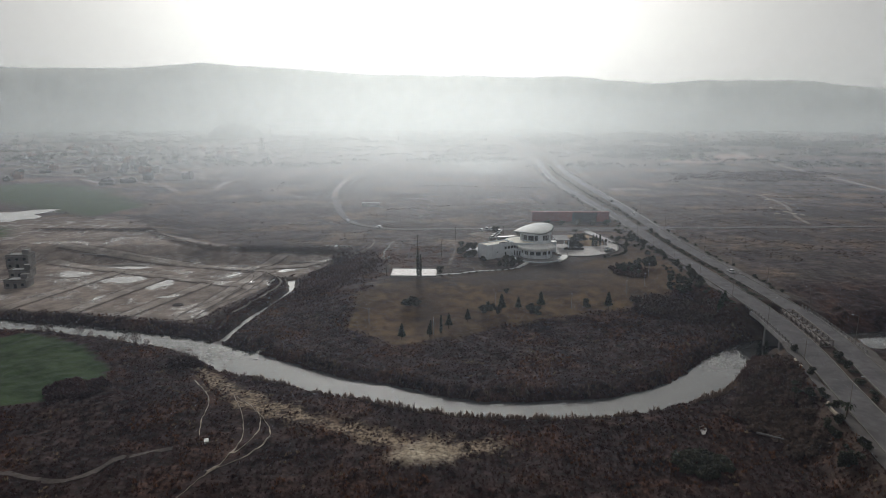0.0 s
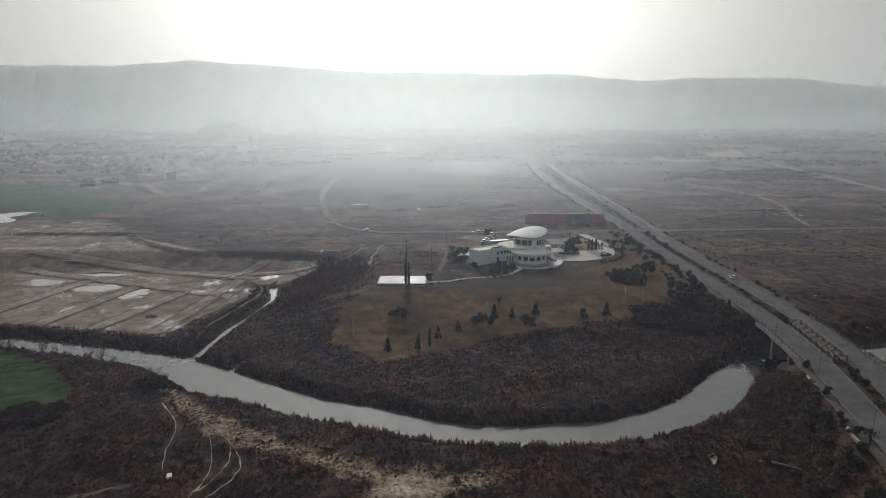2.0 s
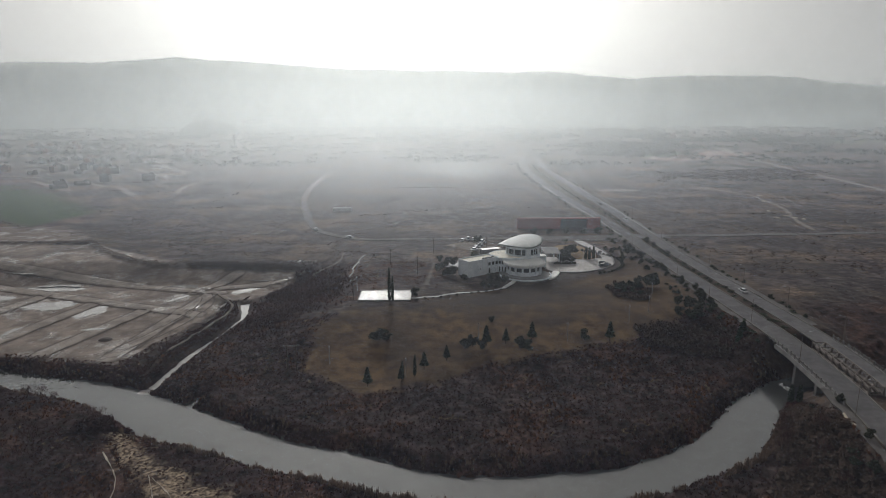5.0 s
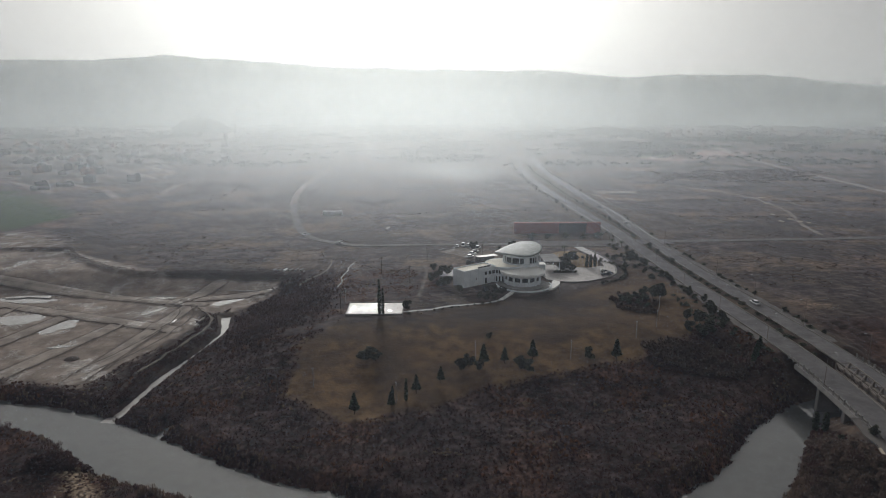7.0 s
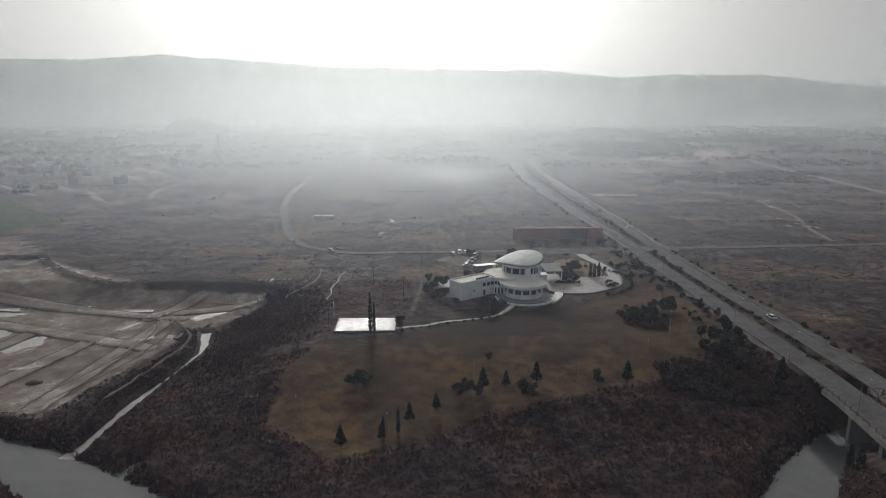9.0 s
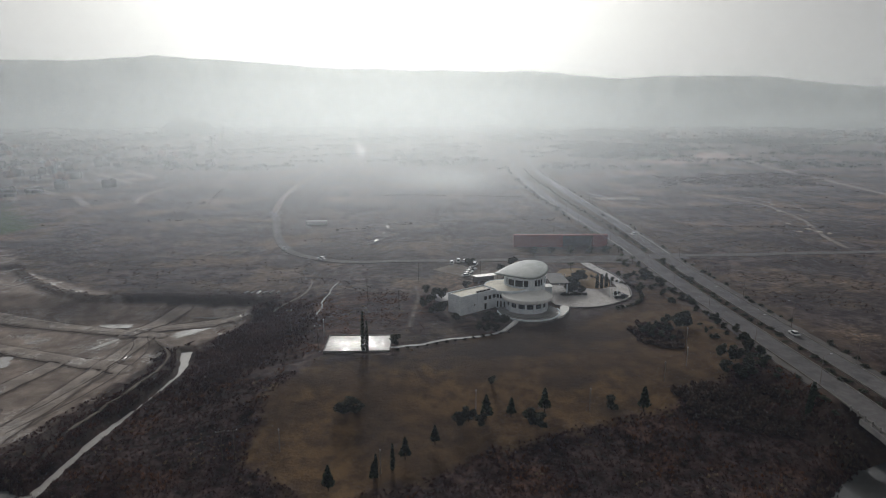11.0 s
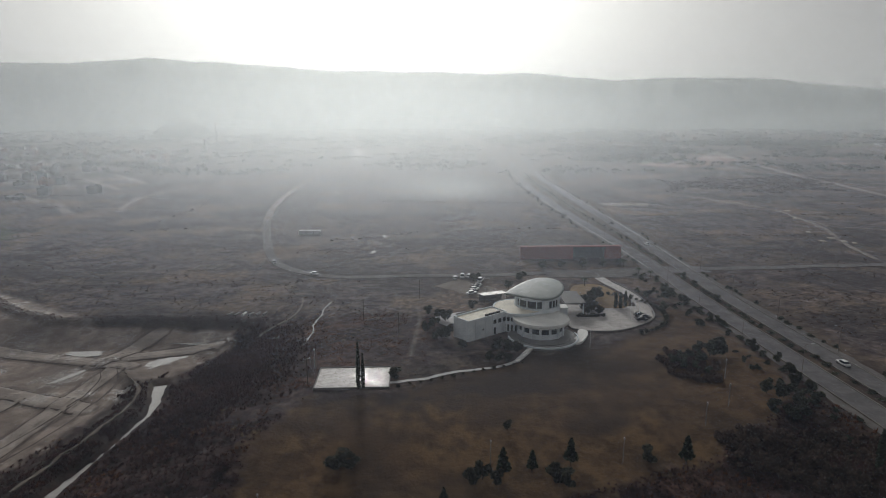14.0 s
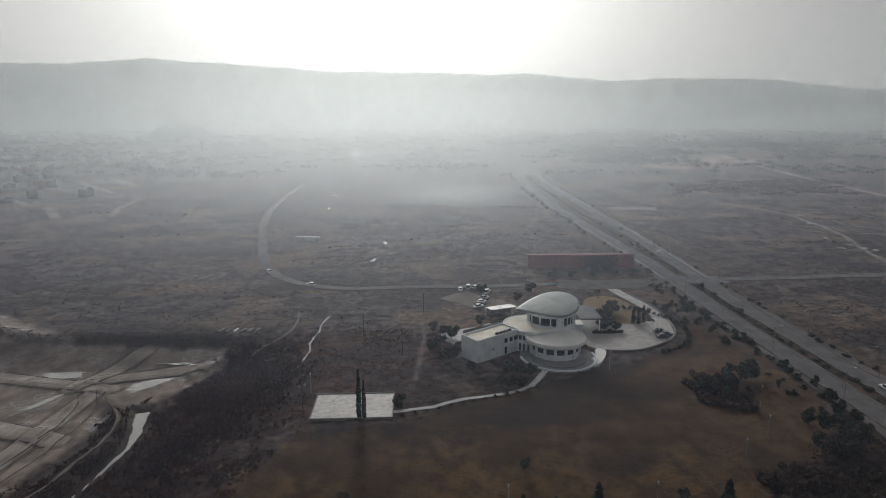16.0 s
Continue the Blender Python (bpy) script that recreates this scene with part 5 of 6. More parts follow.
# ---- brush, reeds and distant scrub ----
def tuft(n, seed, spread=0.5, tall=1.0, width=0.07):
    """Blades that fan out from one root."""
    g = random.Random(seed)
    V, F = [], []
    for k in range(n):
        a, t = g.uniform(0, 6.28), g.uniform(0.15, 0.9) * spread
        b = Vector((g.uniform(-0.35, 0.35), g.uniform(-0.35, 0.35), -0.15))
        tip = b + Vector((t * math.cos(a), t * math.sin(a), tall * g.uniform(0.55, 1.0)))
        s = Vector((-math.sin(a), math.cos(a), 0)) * width * g.uniform(0.7, 1.5)
        m = b.lerp(tip, 0.6) + Vector((0, 0, 0.12))
        i = len(V)
        V += [b - s, b + s, m + s * 1.2, m - s * 1.2, tip + s * 0.4, tip - s * 0.4]
        F += [(i, i + 1, i + 2, i + 3), (i + 3, i + 2, i + 4, i + 5)]
    return [tuple(v) for v in V], F


def clump(n, seed, flat=0.6):
    """A shaggy little bush of leaf faces."""
    g = random.Random(seed)

    def f(g):
        v = Vector((g.gauss(0, 1), g.gauss(0, 1), abs(g.gauss(0, 0.8)))).normalized() * g.uniform(0.5, 1.0)
        return (v.x, v.y, v.z * flat + 0.05)
    V, F = leaf_crown(f, n, 0.3, seed)
    return [tuple(v) for v in V], F


rs = np.random.RandomState(7)


def spots(n, x0, x1, y0, y1, keep, s0, s1, hz0=0.7, hz1=1.3):
    x, y = rs.uniform(x0, x1, n), rs.uniform(y0, y1, n)
    ok = keep(x, y)
    x, y = x[ok], y[ok]
    n = len(x)
    return np.stack([x, y, height(x, y), rs.uniform(s0, s1, n), rs.uniform(hz0, hz1, n), rs.uniform(0, 6.28, n)], -1)


def dry(x, y):
    d, w = along(RIVER, x, y)
    d2, w2 = along(DITCH, x, y)
    return (d - w > 2.3) & (d2 - w2 > 2.4)


def off_trail(x, y):
    best = np.full(np.shape(x), 1e9)
    for pts in TRAILS + ([(-112, 136), (-94.8, 132.3), (-85.6, 129.9), (-80, 130.8), (-76.9, 137.7), (-71.2, 141.7), (-66, 144)],):
        d, _ = along([(a, b, 1) for a, b in pts], x, y)
        best = np.minimum(best, d)
    return (best > 1.3) & (np.hypot((x + 8) / 8, (y - 142.5) / 4.6) > 1)


def wild(x, y):
    d, w = along(MARSH, x, y)
    return off_trail(x, y) & dry(x, y) & (inside(LAWN, x, y) < 0.5) & (inside(PLOTS, x, y) < 1) & (inside(FIELD, x, y) < -1) & (road_near(x, y) > 3) & (d - w > 0.5 * wobble(x, y, 6))


def bank(x, y):
    d, w = along(RIVER, x, y)
    return (d - w > 1.7) & (d - w < 5.0 + 2 * wobble(x, y, 14)) & (wobble(x, y, 18, 2.0) > -0.35) & (road_near(x, y) > 2)


def russet(x, y):
    return wild(x, y) & ((wobble(x, y, 31, 5.0) > 0.18) | (((x - 56) / 13) ** 2 + ((y - 230) / 5) ** 2 + 0.6 * wobble(x, y, 6) < 1) | (((x - 45) / 8) ** 2 + ((y - 142) / 9) ** 2 + 0.6 * wobble(x, y, 6) < 1))


def straw(x, y):
    return wild(x, y) & ((wobble(x, y, 22, 9.0) + 0.5 * wobble(x, y, 8, 3.0) > 0.62) | (((x + 51) / 9) ** 2 + ((y - 228) / 6) ** 2 + 0.7 * wobble(x, y, 5) < 0.8))


def eastern(x, y):
    return (inside([(76, 143), (83, 141), (89, 163), (97, 188), (99, 200), (92, 199), (85, 191), (79, 176), (72, 163)], x, y) + 2 * wobble(x, y, 9) > 0) & dry(x, y) & (road_near(x, y) > 2)


def thicket(x, y):
    return wild(x, y) & (wobble(x, y, 26, 8.0) > 0.0)


V, F = tuft(7, 3, 0.75, 0.75, 0.055)
scatter("dry_brush", V, F, spots(60000, -165, 118, 108, 262, wild, 0.3, 0.85), M_DRY, "dark dry winter brush on the river flats", "brush")
V, F = tuft(12, 5, 0.35, 1.5, 0.05)
scatter("reeds", V, F, spots(30000, -200, 118, 130, 262, bank, 0.4, 1.0), M_REED, "brown dry reeds along the river bank", "reeds")
V, F = tuft(10, 8, 0.5, 1.1)
scatter("russet_brush", V, F, spots(16000, -165, 118, 105, 262, russet, 0.4, 1.1), M_RED_BR, "russet dry brush in patches", "brush")
V, F = tuft(12, 18, 0.6, 0.8, 0.05)
scatter("dry_grass", V, F, spots(16000, -165, 118, 105, 300, straw, 0.4, 1.0), M_STRAW, "pale dry grass tufts", "grass")
V, F = clump(50, 19)
scatter("eastern_thicket", V, F, spots(2200, 70, 112, 138, 215, eastern, 0.8, 2.0), M_SCRUB, "dense dark thicket by the river bend", "brush")
V, F = clump(46, 9)
scatter("thicket", V, F, spots(2600, -165, 118, 108, 262, thicket, 0.25, 0.6), M_DRY, "dark leafless thicket", "brush")


def gully(x, y):
    return (inside([(-68, 326), (-46, 324), (-40, 304), (-46, 276), (-60, 258), (-68, 262), (-70, 290)], x, y) + 6 * wobble(x, y, 15, 4.0) > rs.uniform(-9, 9, np.shape(x))) & dry(x, y) & (inside(PLOTS, x, y) < -1.5)


def scrub(x, y):
    d, _ = along([(63, 393, 1), (37, 389, 1), (3, 390, 1), (-24, 389, 1), (-41, 392, 1), (-57, 402, 1), (-71, 418, 1), (-85, 460, 1), (-106, 548, 1), (-118, 625, 1)], x, y)
    return (d > 5) & (road_near(x, y) > 6) & (inside(PLOTS, x, y) < -1) & (wobble(x, y, 55, 3.0) > -0.25) & ~((x > 2) & (x < 105) & (y > 268) & (y < 425)) & ~((x > -32) & (x < 0) & (y > 270) & (y < 290)) & dry(x, y) & (np.abs(x + 2) > 2.5) & (inside(LAWN, x, y) < 0)


def southern(x, y):
    d, w = along(RIVER, x, y)
    line = np.interp(x, [p[0] for p in RIVER], [p[1] for p in RIVER])
    return (d - w > 1.5) & (d - w < 4.2 + 1.5 * wobble(x, y, 9)) & (y < line) & (wobble(x, y, 21, 1.0) > -0.3) & (x < 84)


def shore(x, y):
    d, w = along(RIVER, x, y)
    return (d - w > 0.7 + 0.8 * wobble(x, y, 4, 1.0)) & (d - w < 2.6 + wobble(x, y, 7)) & (road_near(x, y) > 1)


V, F = tuft(9, 35, 0.6, 1.1, 0.05)
scatter("shore_brush", V, F, spots(60000, -200, 118, 150, 262, shore, 0.4, 1.0), M_DRY, "dark brush hanging over the water's edge", "brush")


def mass(x, y):
    e = ((x + 82) / 7) ** 2 + ((y - 193.5) / 3.2) ** 2 < 1
    e = e | (((x + 107) / 8) ** 2 + ((y - 174) / 6) ** 2 + 0.5 * wobble(x, y, 7) < 0.9)
    return e & dry(x, y)


V, F = clump(46, 37, 1.1)
scatter("bank_thicket", V, F, spots(2600, -118, -72, 165, 200, mass, 0.6, 1.5), M_DRY, "rounded dark thicket on the near bank", "brush")
V, F = clump(40, 38, 1.0)
scatter("green_thicket", V, F, spots(500, 46, 62, 132, 146, lambda x, y: ((x - 54) / 6) ** 2 + ((y - 139) / 5) ** 2 < 1, 0.5, 1.2), M_LEAF, "dark green bushes on the near flats", "brush")
V, F = tuft(8, 39, 0.5, 0.5, 0.05)
scatter("marsh_tufts", V, F, spots(9000, -90, 20, 136, 195, lambda x, y: (along(MARSH, x, y)[0] - along(MARSH, x, y)[1] < 1.5) & (wobble(x, y, 5, 2.0) > 0.05) & off_trail(x, y) & dry(x, y), 0.4, 1.1), M_DRY, "dark tufts standing in the pale marsh grass", "grass")
V, F = tuft(14, 25, 0.4, 2.2, 0.035)
scatter("tall_reeds", V, F, spots(26000, -60, 92, 150, 205, southern, 0.5, 1.1), M_REED, "tall dry reeds leaning over the water", "reeds")


def lawn_mass(x, y):
    a = ((x - 78) / 7.5) ** 2 + ((y - 285) / 10) ** 2 + 0.9 * wobble(x, y, 6) < 0.8
    b = inside([(70, 249), (84, 252), (98, 250), (104, 243), (99, 233), (88, 229), (72, 238)], x, y) + 3 * wobble(x, y, 8) > 0
    return a | b


V, F = clump(44, 31, 1.2)
scatter("lawn_thicket", V, F, spots(3600, 62, 108, 225, 298, lawn_mass, 0.5, 1.25), M_SCRUB, "dark bushy thicket at the lawn's edge", "brush")


def rise(x, y):
    return (inside([(245, 700), (330, 690), (401, 700), (470, 790), (440, 830), (330, 800), (270, 770)], x, y) + 25 * wobble(x, y, 70, 3.0) > 0)


V, F = clump(18, 27, 0.6)
scatter("eastern_scrub", V, F, spots(3000, 220, 520, 660, 860, rise, 1.0, 2.6), M_SCRUB, "dark scrub on a rise of the eastern plain", "brush")


def grove(x, y):
    near = (((x - 330) / 85) ** 2 + ((y - 1110) / 45) ** 2 < 1) | (((x - 420) / 150) ** 2 + ((y - 1370) / 130) ** 2 < 1) | (((x - 800) / 260) ** 2 + ((y - 1650) / 110) ** 2 < 1)
    return near & (wobble(x, y, 90, 2.0) + 0.6 * wobble(x, y, 28, 5.0) > -0.15)


V, F = clump(20, 28, 1.2)
scatter("far_grove", V, F, spots(26000, 230, 1070, 1050, 1770, grove, 2.2, 5.5), M_FARV, "dark groves standing on the far plain", "trees")
strip("field_far", [(345, 1000), (385, 1080), (430, 1180)], 45, 0.14, M_FARG, "pale green field among groves on the far plain", "field", 0.4, 20, jag=10)
strip("field_far", [(900, 1500), (1010, 1560), (1120, 1600)], 60, 0.14, M_FARG, "pale green field among groves on the far plain", "field", 0.4, 20, jag=14)
V, F = tuft(12, 12, 0.7, 1.3, 0.05)
scatter("gully_thicket", V, F, spots(14000, -84, -26, 245, 342, gully, 0.4, 1.1), M_DRY, "dense dark thicket in the gully", "brush")
V, F = tuft(7, 41, 0.75, 0.75, 0.055)
scatter("gully_brush", V, F, spots(9000, -78, 6, 255, 338, lambda x, y: (inside([(-76, 255), (-68, 322), (-45, 336), (-12, 338), (5, 330), (2, 294), (-9, 290), (-31, 290), (-31, 271), (-38, 262), (-42, 255)], x, y) + 6 * wobble(x, y, 14) > 0) & (wobble(x, y, 19, 6.0) + 0.5 * wobble(x, y, 6, 2.0) > 0.0) & dry(x, y) & (np.abs(x + 1.5) > 2), 0.3, 0.8), M_RED_BR, "russet dry brush in patches about the gully", "brush")
# tufts added along the bund to hide its sunlit crest
V, F = tuft(8, 43, 0.8, 0.7, 0.06)
scatter("bund_brush", V, F, spots(18000, -262, -50, 312, 396, lambda x, y: along([(-260, 385, 1), (-190, 386, 1), (-172, 364, 1), (-147, 344, 1), (-131, 338, 1), (-105, 338.5, 1), (-71, 337, 1), (-58, 335, 1), (-64, 325, 1)], x, y)[0] < 2.4 + 1.5 * wobble(x, y, 9), 0.3, 0.8), M_DRY, "dark brush added to cover the bund's sunlit crest", "brush")
V, F = tuft(9, 44, 0.7, 0.9, 0.05)


def ditch_side(x, y):
    d, w = along(DITCH, x, y)
    line = np.interp(y, [p[1] for p in DITCH], [p[0] for p in DITCH])
    crest = np.interp(y, [240, 255, 265, 275, 284, 290, 296, 302], [-86.5, -83, -81.6, -79.3, -79.8, -81.5, -87, -91])
    return (np.abs(x - crest) > 0.8) & (d - w > 1.5) & (d < 9 + 2.5 * wobble(x, y, 8)) & (x < line) & (wobble(x, y, 9, 2.0) > -0.45) & (inside(PLOTS, x, y) < 2.5)


scatter("ditch_brush", V, F, spots(16000, -104, -66, 216, 304, ditch_side, 0.3, 0.85), M_DRY, "dark dry brush on the bank beside the ditch", "brush")
V, F = tuft(8, 46, 0.9, 0.7, 0.07)


def plain_patch(x, y):
    return scrub(x, y) & (wobble(x, y, 24, 6.0) + 0.6 * wobble(x, y, 9, 2.0) > 0.05) & (y < 330 + rs.uniform(0, 200, np.shape(x)))


scatter("plain_brush", V, F, spots(26000, -215, 300, 300, 530, plain_patch, 0.4, 1.2), M_SCRUB, "low dry brush in patches over the plain", "brush")
V, F = tuft(8, 47, 0.9, 0.6, 0.07)
scatter("plain_grass", V, F, spots(14000, -215, 300, 300, 530, lambda x, y: scrub(x, y) & (wobble(x, y, 30, 1.0) + 0.6 * wobble(x, y, 9, 5.0) > 0.35), 0.4, 1.0), M_STRAW, "pale dry grass in patches over the plain", "grass")
V, F = clump(20, 10, 0.5)
scatter("plain_scrub", V, F, spots(3500, -220, 330, 262, 560, scrub, 0.2, 0.5), M_SCRUB, "scattered grey-brown scrub on the plain", "brush")
V, F = clump(14, 14, 0.9)
HEDGES = [[(-330, 480), (-285, 450), (-250, 430)], [(-245, 495), (-190, 512), (-130, 520)], [(-300, 620), (-150, 590)], [(-420, 700), (-310, 690), (-200, 660)], [(-500, 860), (-260, 820)], [(-560, 1000), (-250, 980)], [(-190, 700), (-175, 620), (-180, 540)],
          [(170, 480), (260, 470), (330, 474)], [(190, 560), (300, 548), (420, 552)], [(220, 650), (520, 640)], [(330, 470), (350, 540), (345, 640)], [(-60, 470), (10, 500), (90, 505)], [(-40, 640), (90, 620)], [(160, 820), (300, 790)]]


def hedges(x, y):
    best = np.full(np.shape(x), 1e9)
    for pts in HEDGES:
        best = np.minimum(best, along([(a, b, 1) for a, b in pts], x, y)[0])
    return (best < 3.0 + 2.5 * wobble(x, y, 40, 1.0)) & (wobble(x, y, 60, 7.0) > -0.5) & (road_near(x, y) > 6)


scatter("field_hedge", *clump(16, 45, 0.8), spots(40000, -580, 540, 425, 1010, hedges, 0.4, 1.1), M_SCRUB, "low hedges and scrub lines between fields", "hedge")
far = lambda x, y: (wobble(x, y, 260, 2.0) + 0.5 * wobble(x, y, 90, 1.0) > 0.1) & (road_near(x, y) > 8) & (np.abs(x) < 0.95 * y) & (inside(FIELD_W, x, y) < -5)
scatter("distant_trees", V, F, spots(22000, -1600, 1600, 880, 2000, far, 1.8, 4.8), M_FARV, "distant dark trees and scrub in haze", "trees")
scatter("farthest_trees", V, F, spots(14000, -2800, 2800, 1700, 3400, far, 4.5, 10.0), M_FARV, "farthest woods fading in the haze", "trees")

# ---- paved court with rainwater, garden path, forecourt ----
court = thing("paved_court", "pale rain-wet paved court at the lawn's edge", "court", (-18.6, 281, 0.6), 0)
bm = box(bmesh.new(), -9.9, 9.9, -6.6, 6.6, -0.8, 0.1, 0.04)
part("slab", bm, M_COURT, court)
for a in ((-10.15, 10.15, -6.95, -6.65), (-10.15, 10.15, 6.65, 6.95), (-10.15, -9.92, -6.64, 6.64), (9.92, 10.15, -6.64, 6.64)):
    part("edge_kerb", box(bmesh.new(), *a, -0.8, 0.3, 0.03), M_KERB, court)
for k in range(44):
    a, b = rng.uniform(-9.3, 9.3), rng.uniform(-6, 6)
    blob("puddle", -18.6 + a, 281 + b, rng.uniform(0.15, 0.6), rng.uniform(0.12, 0.4), rng.uniform(-20, 20), 0.712, M_PUDDLE, "small rain puddle on paving", 100 + k * 1.9, seg=18, depth=0.01)
strip("garden_path", [(-8.4, 277.3), (0.5, 279.3), (10.9, 284), (21.6, 285.8), (28.3, 289.9), (33.5, 297.6)], 1.3, 0.1, M_PAVE, "pale stepped garden path up to the terrace", "path", 0.3, 1.2)
bm = bmesh.new()
pts = [(50, 330), (51.5, 318), (55.2, 314.7), (64.5, 314), (70, 315.8), (80.3, 322.8), (84.6, 329), (86.6, 339), (82.3, 341.5), (77.4, 335.8), (67.7, 337), (62, 339), (58, 345), (50, 344)]
ring = [bm.verts.new((a, b, h(a, b) + 0.1)) for a, b in rounded(pts)]
low = [bm.verts.new((v.co.x, v.co.y, v.co.z - 0.5)) for v in ring]
roof = bm.faces.new(ring)
for k in range(len(ring)):
    bm.faces.new((ring[k], low[k], low[(k + 1) % len(ring)], ring[(k + 1) % len(ring)]))
bmesh.ops.triangulate(bm, faces=[roof], ngon_method="EAR_CLIP")
strip("pavement_drive", [(84.4, 336), (85.2, 344), (85.6, 354), (84.4, 364), (81.5, 375), (80, 388)], 4.6, 0.09, M_COURT, "curving paved drive round the oval lawn", "pavement", 0.3, 2)
tagged(part("pavement_forecourt", bm, M_COURT), "pale paved forecourt", "pavement", "", "structure")
bm = bmesh.new()
pts = [(61, 347), (67.7, 339.5), (77.0, 338), (80.8, 344), (81.6, 352), (80.6, 361), (77.5, 372.5), (66, 372.5), (61, 360)]
ring = [bm.verts.new((a, b, h(a, b) + 0.12)) for a, b in rounded(pts)]
low = [bm.verts.new((v.co.x, v.co.y, v.co.z - 0.4)) for v in ring]
bm.faces.new(ring)
for k in range(len(ring)):
    bm.faces.new((ring[k], low[k], low[(k + 1) % len(ring)], ring[(k + 1) % len(ring)]))
tagged(part("lawn_oval", bm, M_GOLD), "ochre dry oval lawn inside the curving drive", "lawn", "", "structure")
strip("kerb_forecourt", [(51.5, 317.5), (55.2, 314.4), (64.5, 313.7), (70.2, 315.5), (80.6, 322.4), (84.9, 328.8), (87.4, 338.8), (88.2, 354), (87, 364.5), (84, 376)], 0.45, 0.45, M_KERB, "low pale kerb wall round the forecourt", "kerb", 0.9, 1.5)
strip("pavement_yard", [(6, 326), (12, 331), (19, 333), (26, 338)], 9, 0.12, M_PAVE, "pale service yard behind the wing", "pavement", 0.3, 2, jag=1.5)
strip("parking_lot", [(12, 378), (20, 370), (28, 361), (36, 356)], 15, 0.1, M_DIRT, "bare earth parking lot", "parking lot", 0.3, 3, jag=2)

# ---- bridge and pipe truss ----
YB0, YB1 = 194.0, 229.0


def bx(y, off):
    return float(road_left(y)) + off


bridge = thing("bridge", "grey concrete road bridge over the river", "bridge", (0, 0, 0))
for o0, o1 in ((-1.3, 7.4), (11.6, 19.8)):
    V, F = [], []
    steps = np.linspace(YB0, YB1, 10)
    for y in steps:
        V += [(bx(y, o0), y, 0.1), (bx(y, o1), y, 0.1), (bx(y, o1), y, -1.3), (bx(y, o0), y, -1.3)]
    for i in range(9):
        a = 4 * i
        F += [(a + k, a + (k + 1) % 4, a + 4 + (k + 1) % 4, a + 4 + k) for k in range(4)]
    F += [(0, 1, 2, 3), (36, 39, 38, 37)]
    mesh_part("deck", V, F, M_KERB, bridge, "concrete bridge deck")
    for y in (205, 218):
        part("pier", box(bmesh.new(), bx(y, o0) + 1.2, bx(y, o1) - 1.2, y - 0.6, y + 0.6, -11, -1.28, 0.1), M_KERB, bridge, "concrete pier")
for off in (-0.9, 19.4):
    prev = None
    for y in np.linspace(YB0 - 6, YB1 + 4, 18):
        x = bx(y, off)
        part("rail_post", box(bmesh.new(), x - 0.16, x + 0.16, y - 0.16, y + 0.16, 0.0, 1.45, 0.03), M_KERB, bridge, "pale concrete rail post")
        if prev:
            for z in (0.55, 1.1):
                part("rail", tube(bmesh.new(), (prev[0], prev[1] + 0.16, z), (x, y - 0.16, z), 0.07, None, 6), M_KERB, bridge)
        prev = (x, y)
truss = thing("pipe_truss", "weathered steel box truss standing between the carriageways", "truss", (0, 0, 0))
ny_t = 9
Yt = np.linspace(193, 224, ny_t)
for i, y in enumerate(Yt):
    a, b = (bx(y, 7.6), float(y)), (bx(y, 11.4), float(y))
    for p in (a, b):
        part("upright", box(bmesh.new(), p[0] - 0.17, p[0] + 0.17, p[1] - 0.17, p[1] + 0.17, -1.5, 2.5), M_RUST, truss)
    for z in (0.5, 2.4):
        part("cross_beam", tube(bmesh.new(), (a[0] + 0.12, a[1], z), (b[0] - 0.12, b[1], z), 0.13, None, 6), M_RUST, truss)
    if i < ny_t - 1:
        y2 = Yt[i + 1]
        a2, b2 = (bx(y2, 7.6), float(y2)), (bx(y2, 11.4), float(y2))
        for p, q in ((a, a2), (b, b2)):
            for z in (0.5, 2.4):
                part("chord", tube(bmesh.new(), (p[0], p[1] + 0.12, z), (q[0], q[1] - 0.12, z), 0.16, None, 6), M_RUST, truss)
            part("diagonal", tube(bmesh.new(), (p[0], p[1] + 0.13, 0.55), (q[0], q[1] - 0.13, 2.35), 0.11, None, 6), M_RUST, truss)
        part("top_brace", tube(bmesh.new(), (a[0] + 0.13, a[1] + 0.1, 2.4), (b2[0] - 0.13, b2[1] - 0.1, 2.4), 0.12, None, 6), M_RUST, truss)
for k in range(2):
    V, F = [], []
    o = 8.7 + 1.6 * k
    bm = bmesh.new()
    for y, y2 in zip(Yt, Yt[1:]):
        tube(bm, (bx(y, o), y, 1.05), (bx(y2, o), y2, 1.05), 0.3, None, 10)
    part("pipe", bm, M_RUST, truss, "rusty water pipe")


# ---- lamp posts, poles, signs ----
def street_lamp(tall=9.0):
    p = thing("street_lamp", "grey steel street lamp with a single arm", "street lamp", (0, 0, -300), 0, "street lamps")
    part("post", tube(bmesh.new(), (0, 0, -0.5), (0, 0, tall), 0.09, 0.05), M_RUST, p)
    part("arm", tube(bmesh.new(), (0, 0, tall - 0.05), (1.7, 0, tall + 0.35), 0.045, 0.04, 6), M_RUST, p)
    hd = part("lamp_head", box(bmesh.new(), 1.6, 2.3, -0.14, 0.14, tall + 0.28, tall + 0.42, 0.03), M_METAL, p, "grey lamp head")
    part("lens", box(bmesh.new(), 1.7, 2.2, -0.1, 0.1, tall + 0.25, tall + 0.278), M_GLASS, hd, "dark glass lens")
    return p


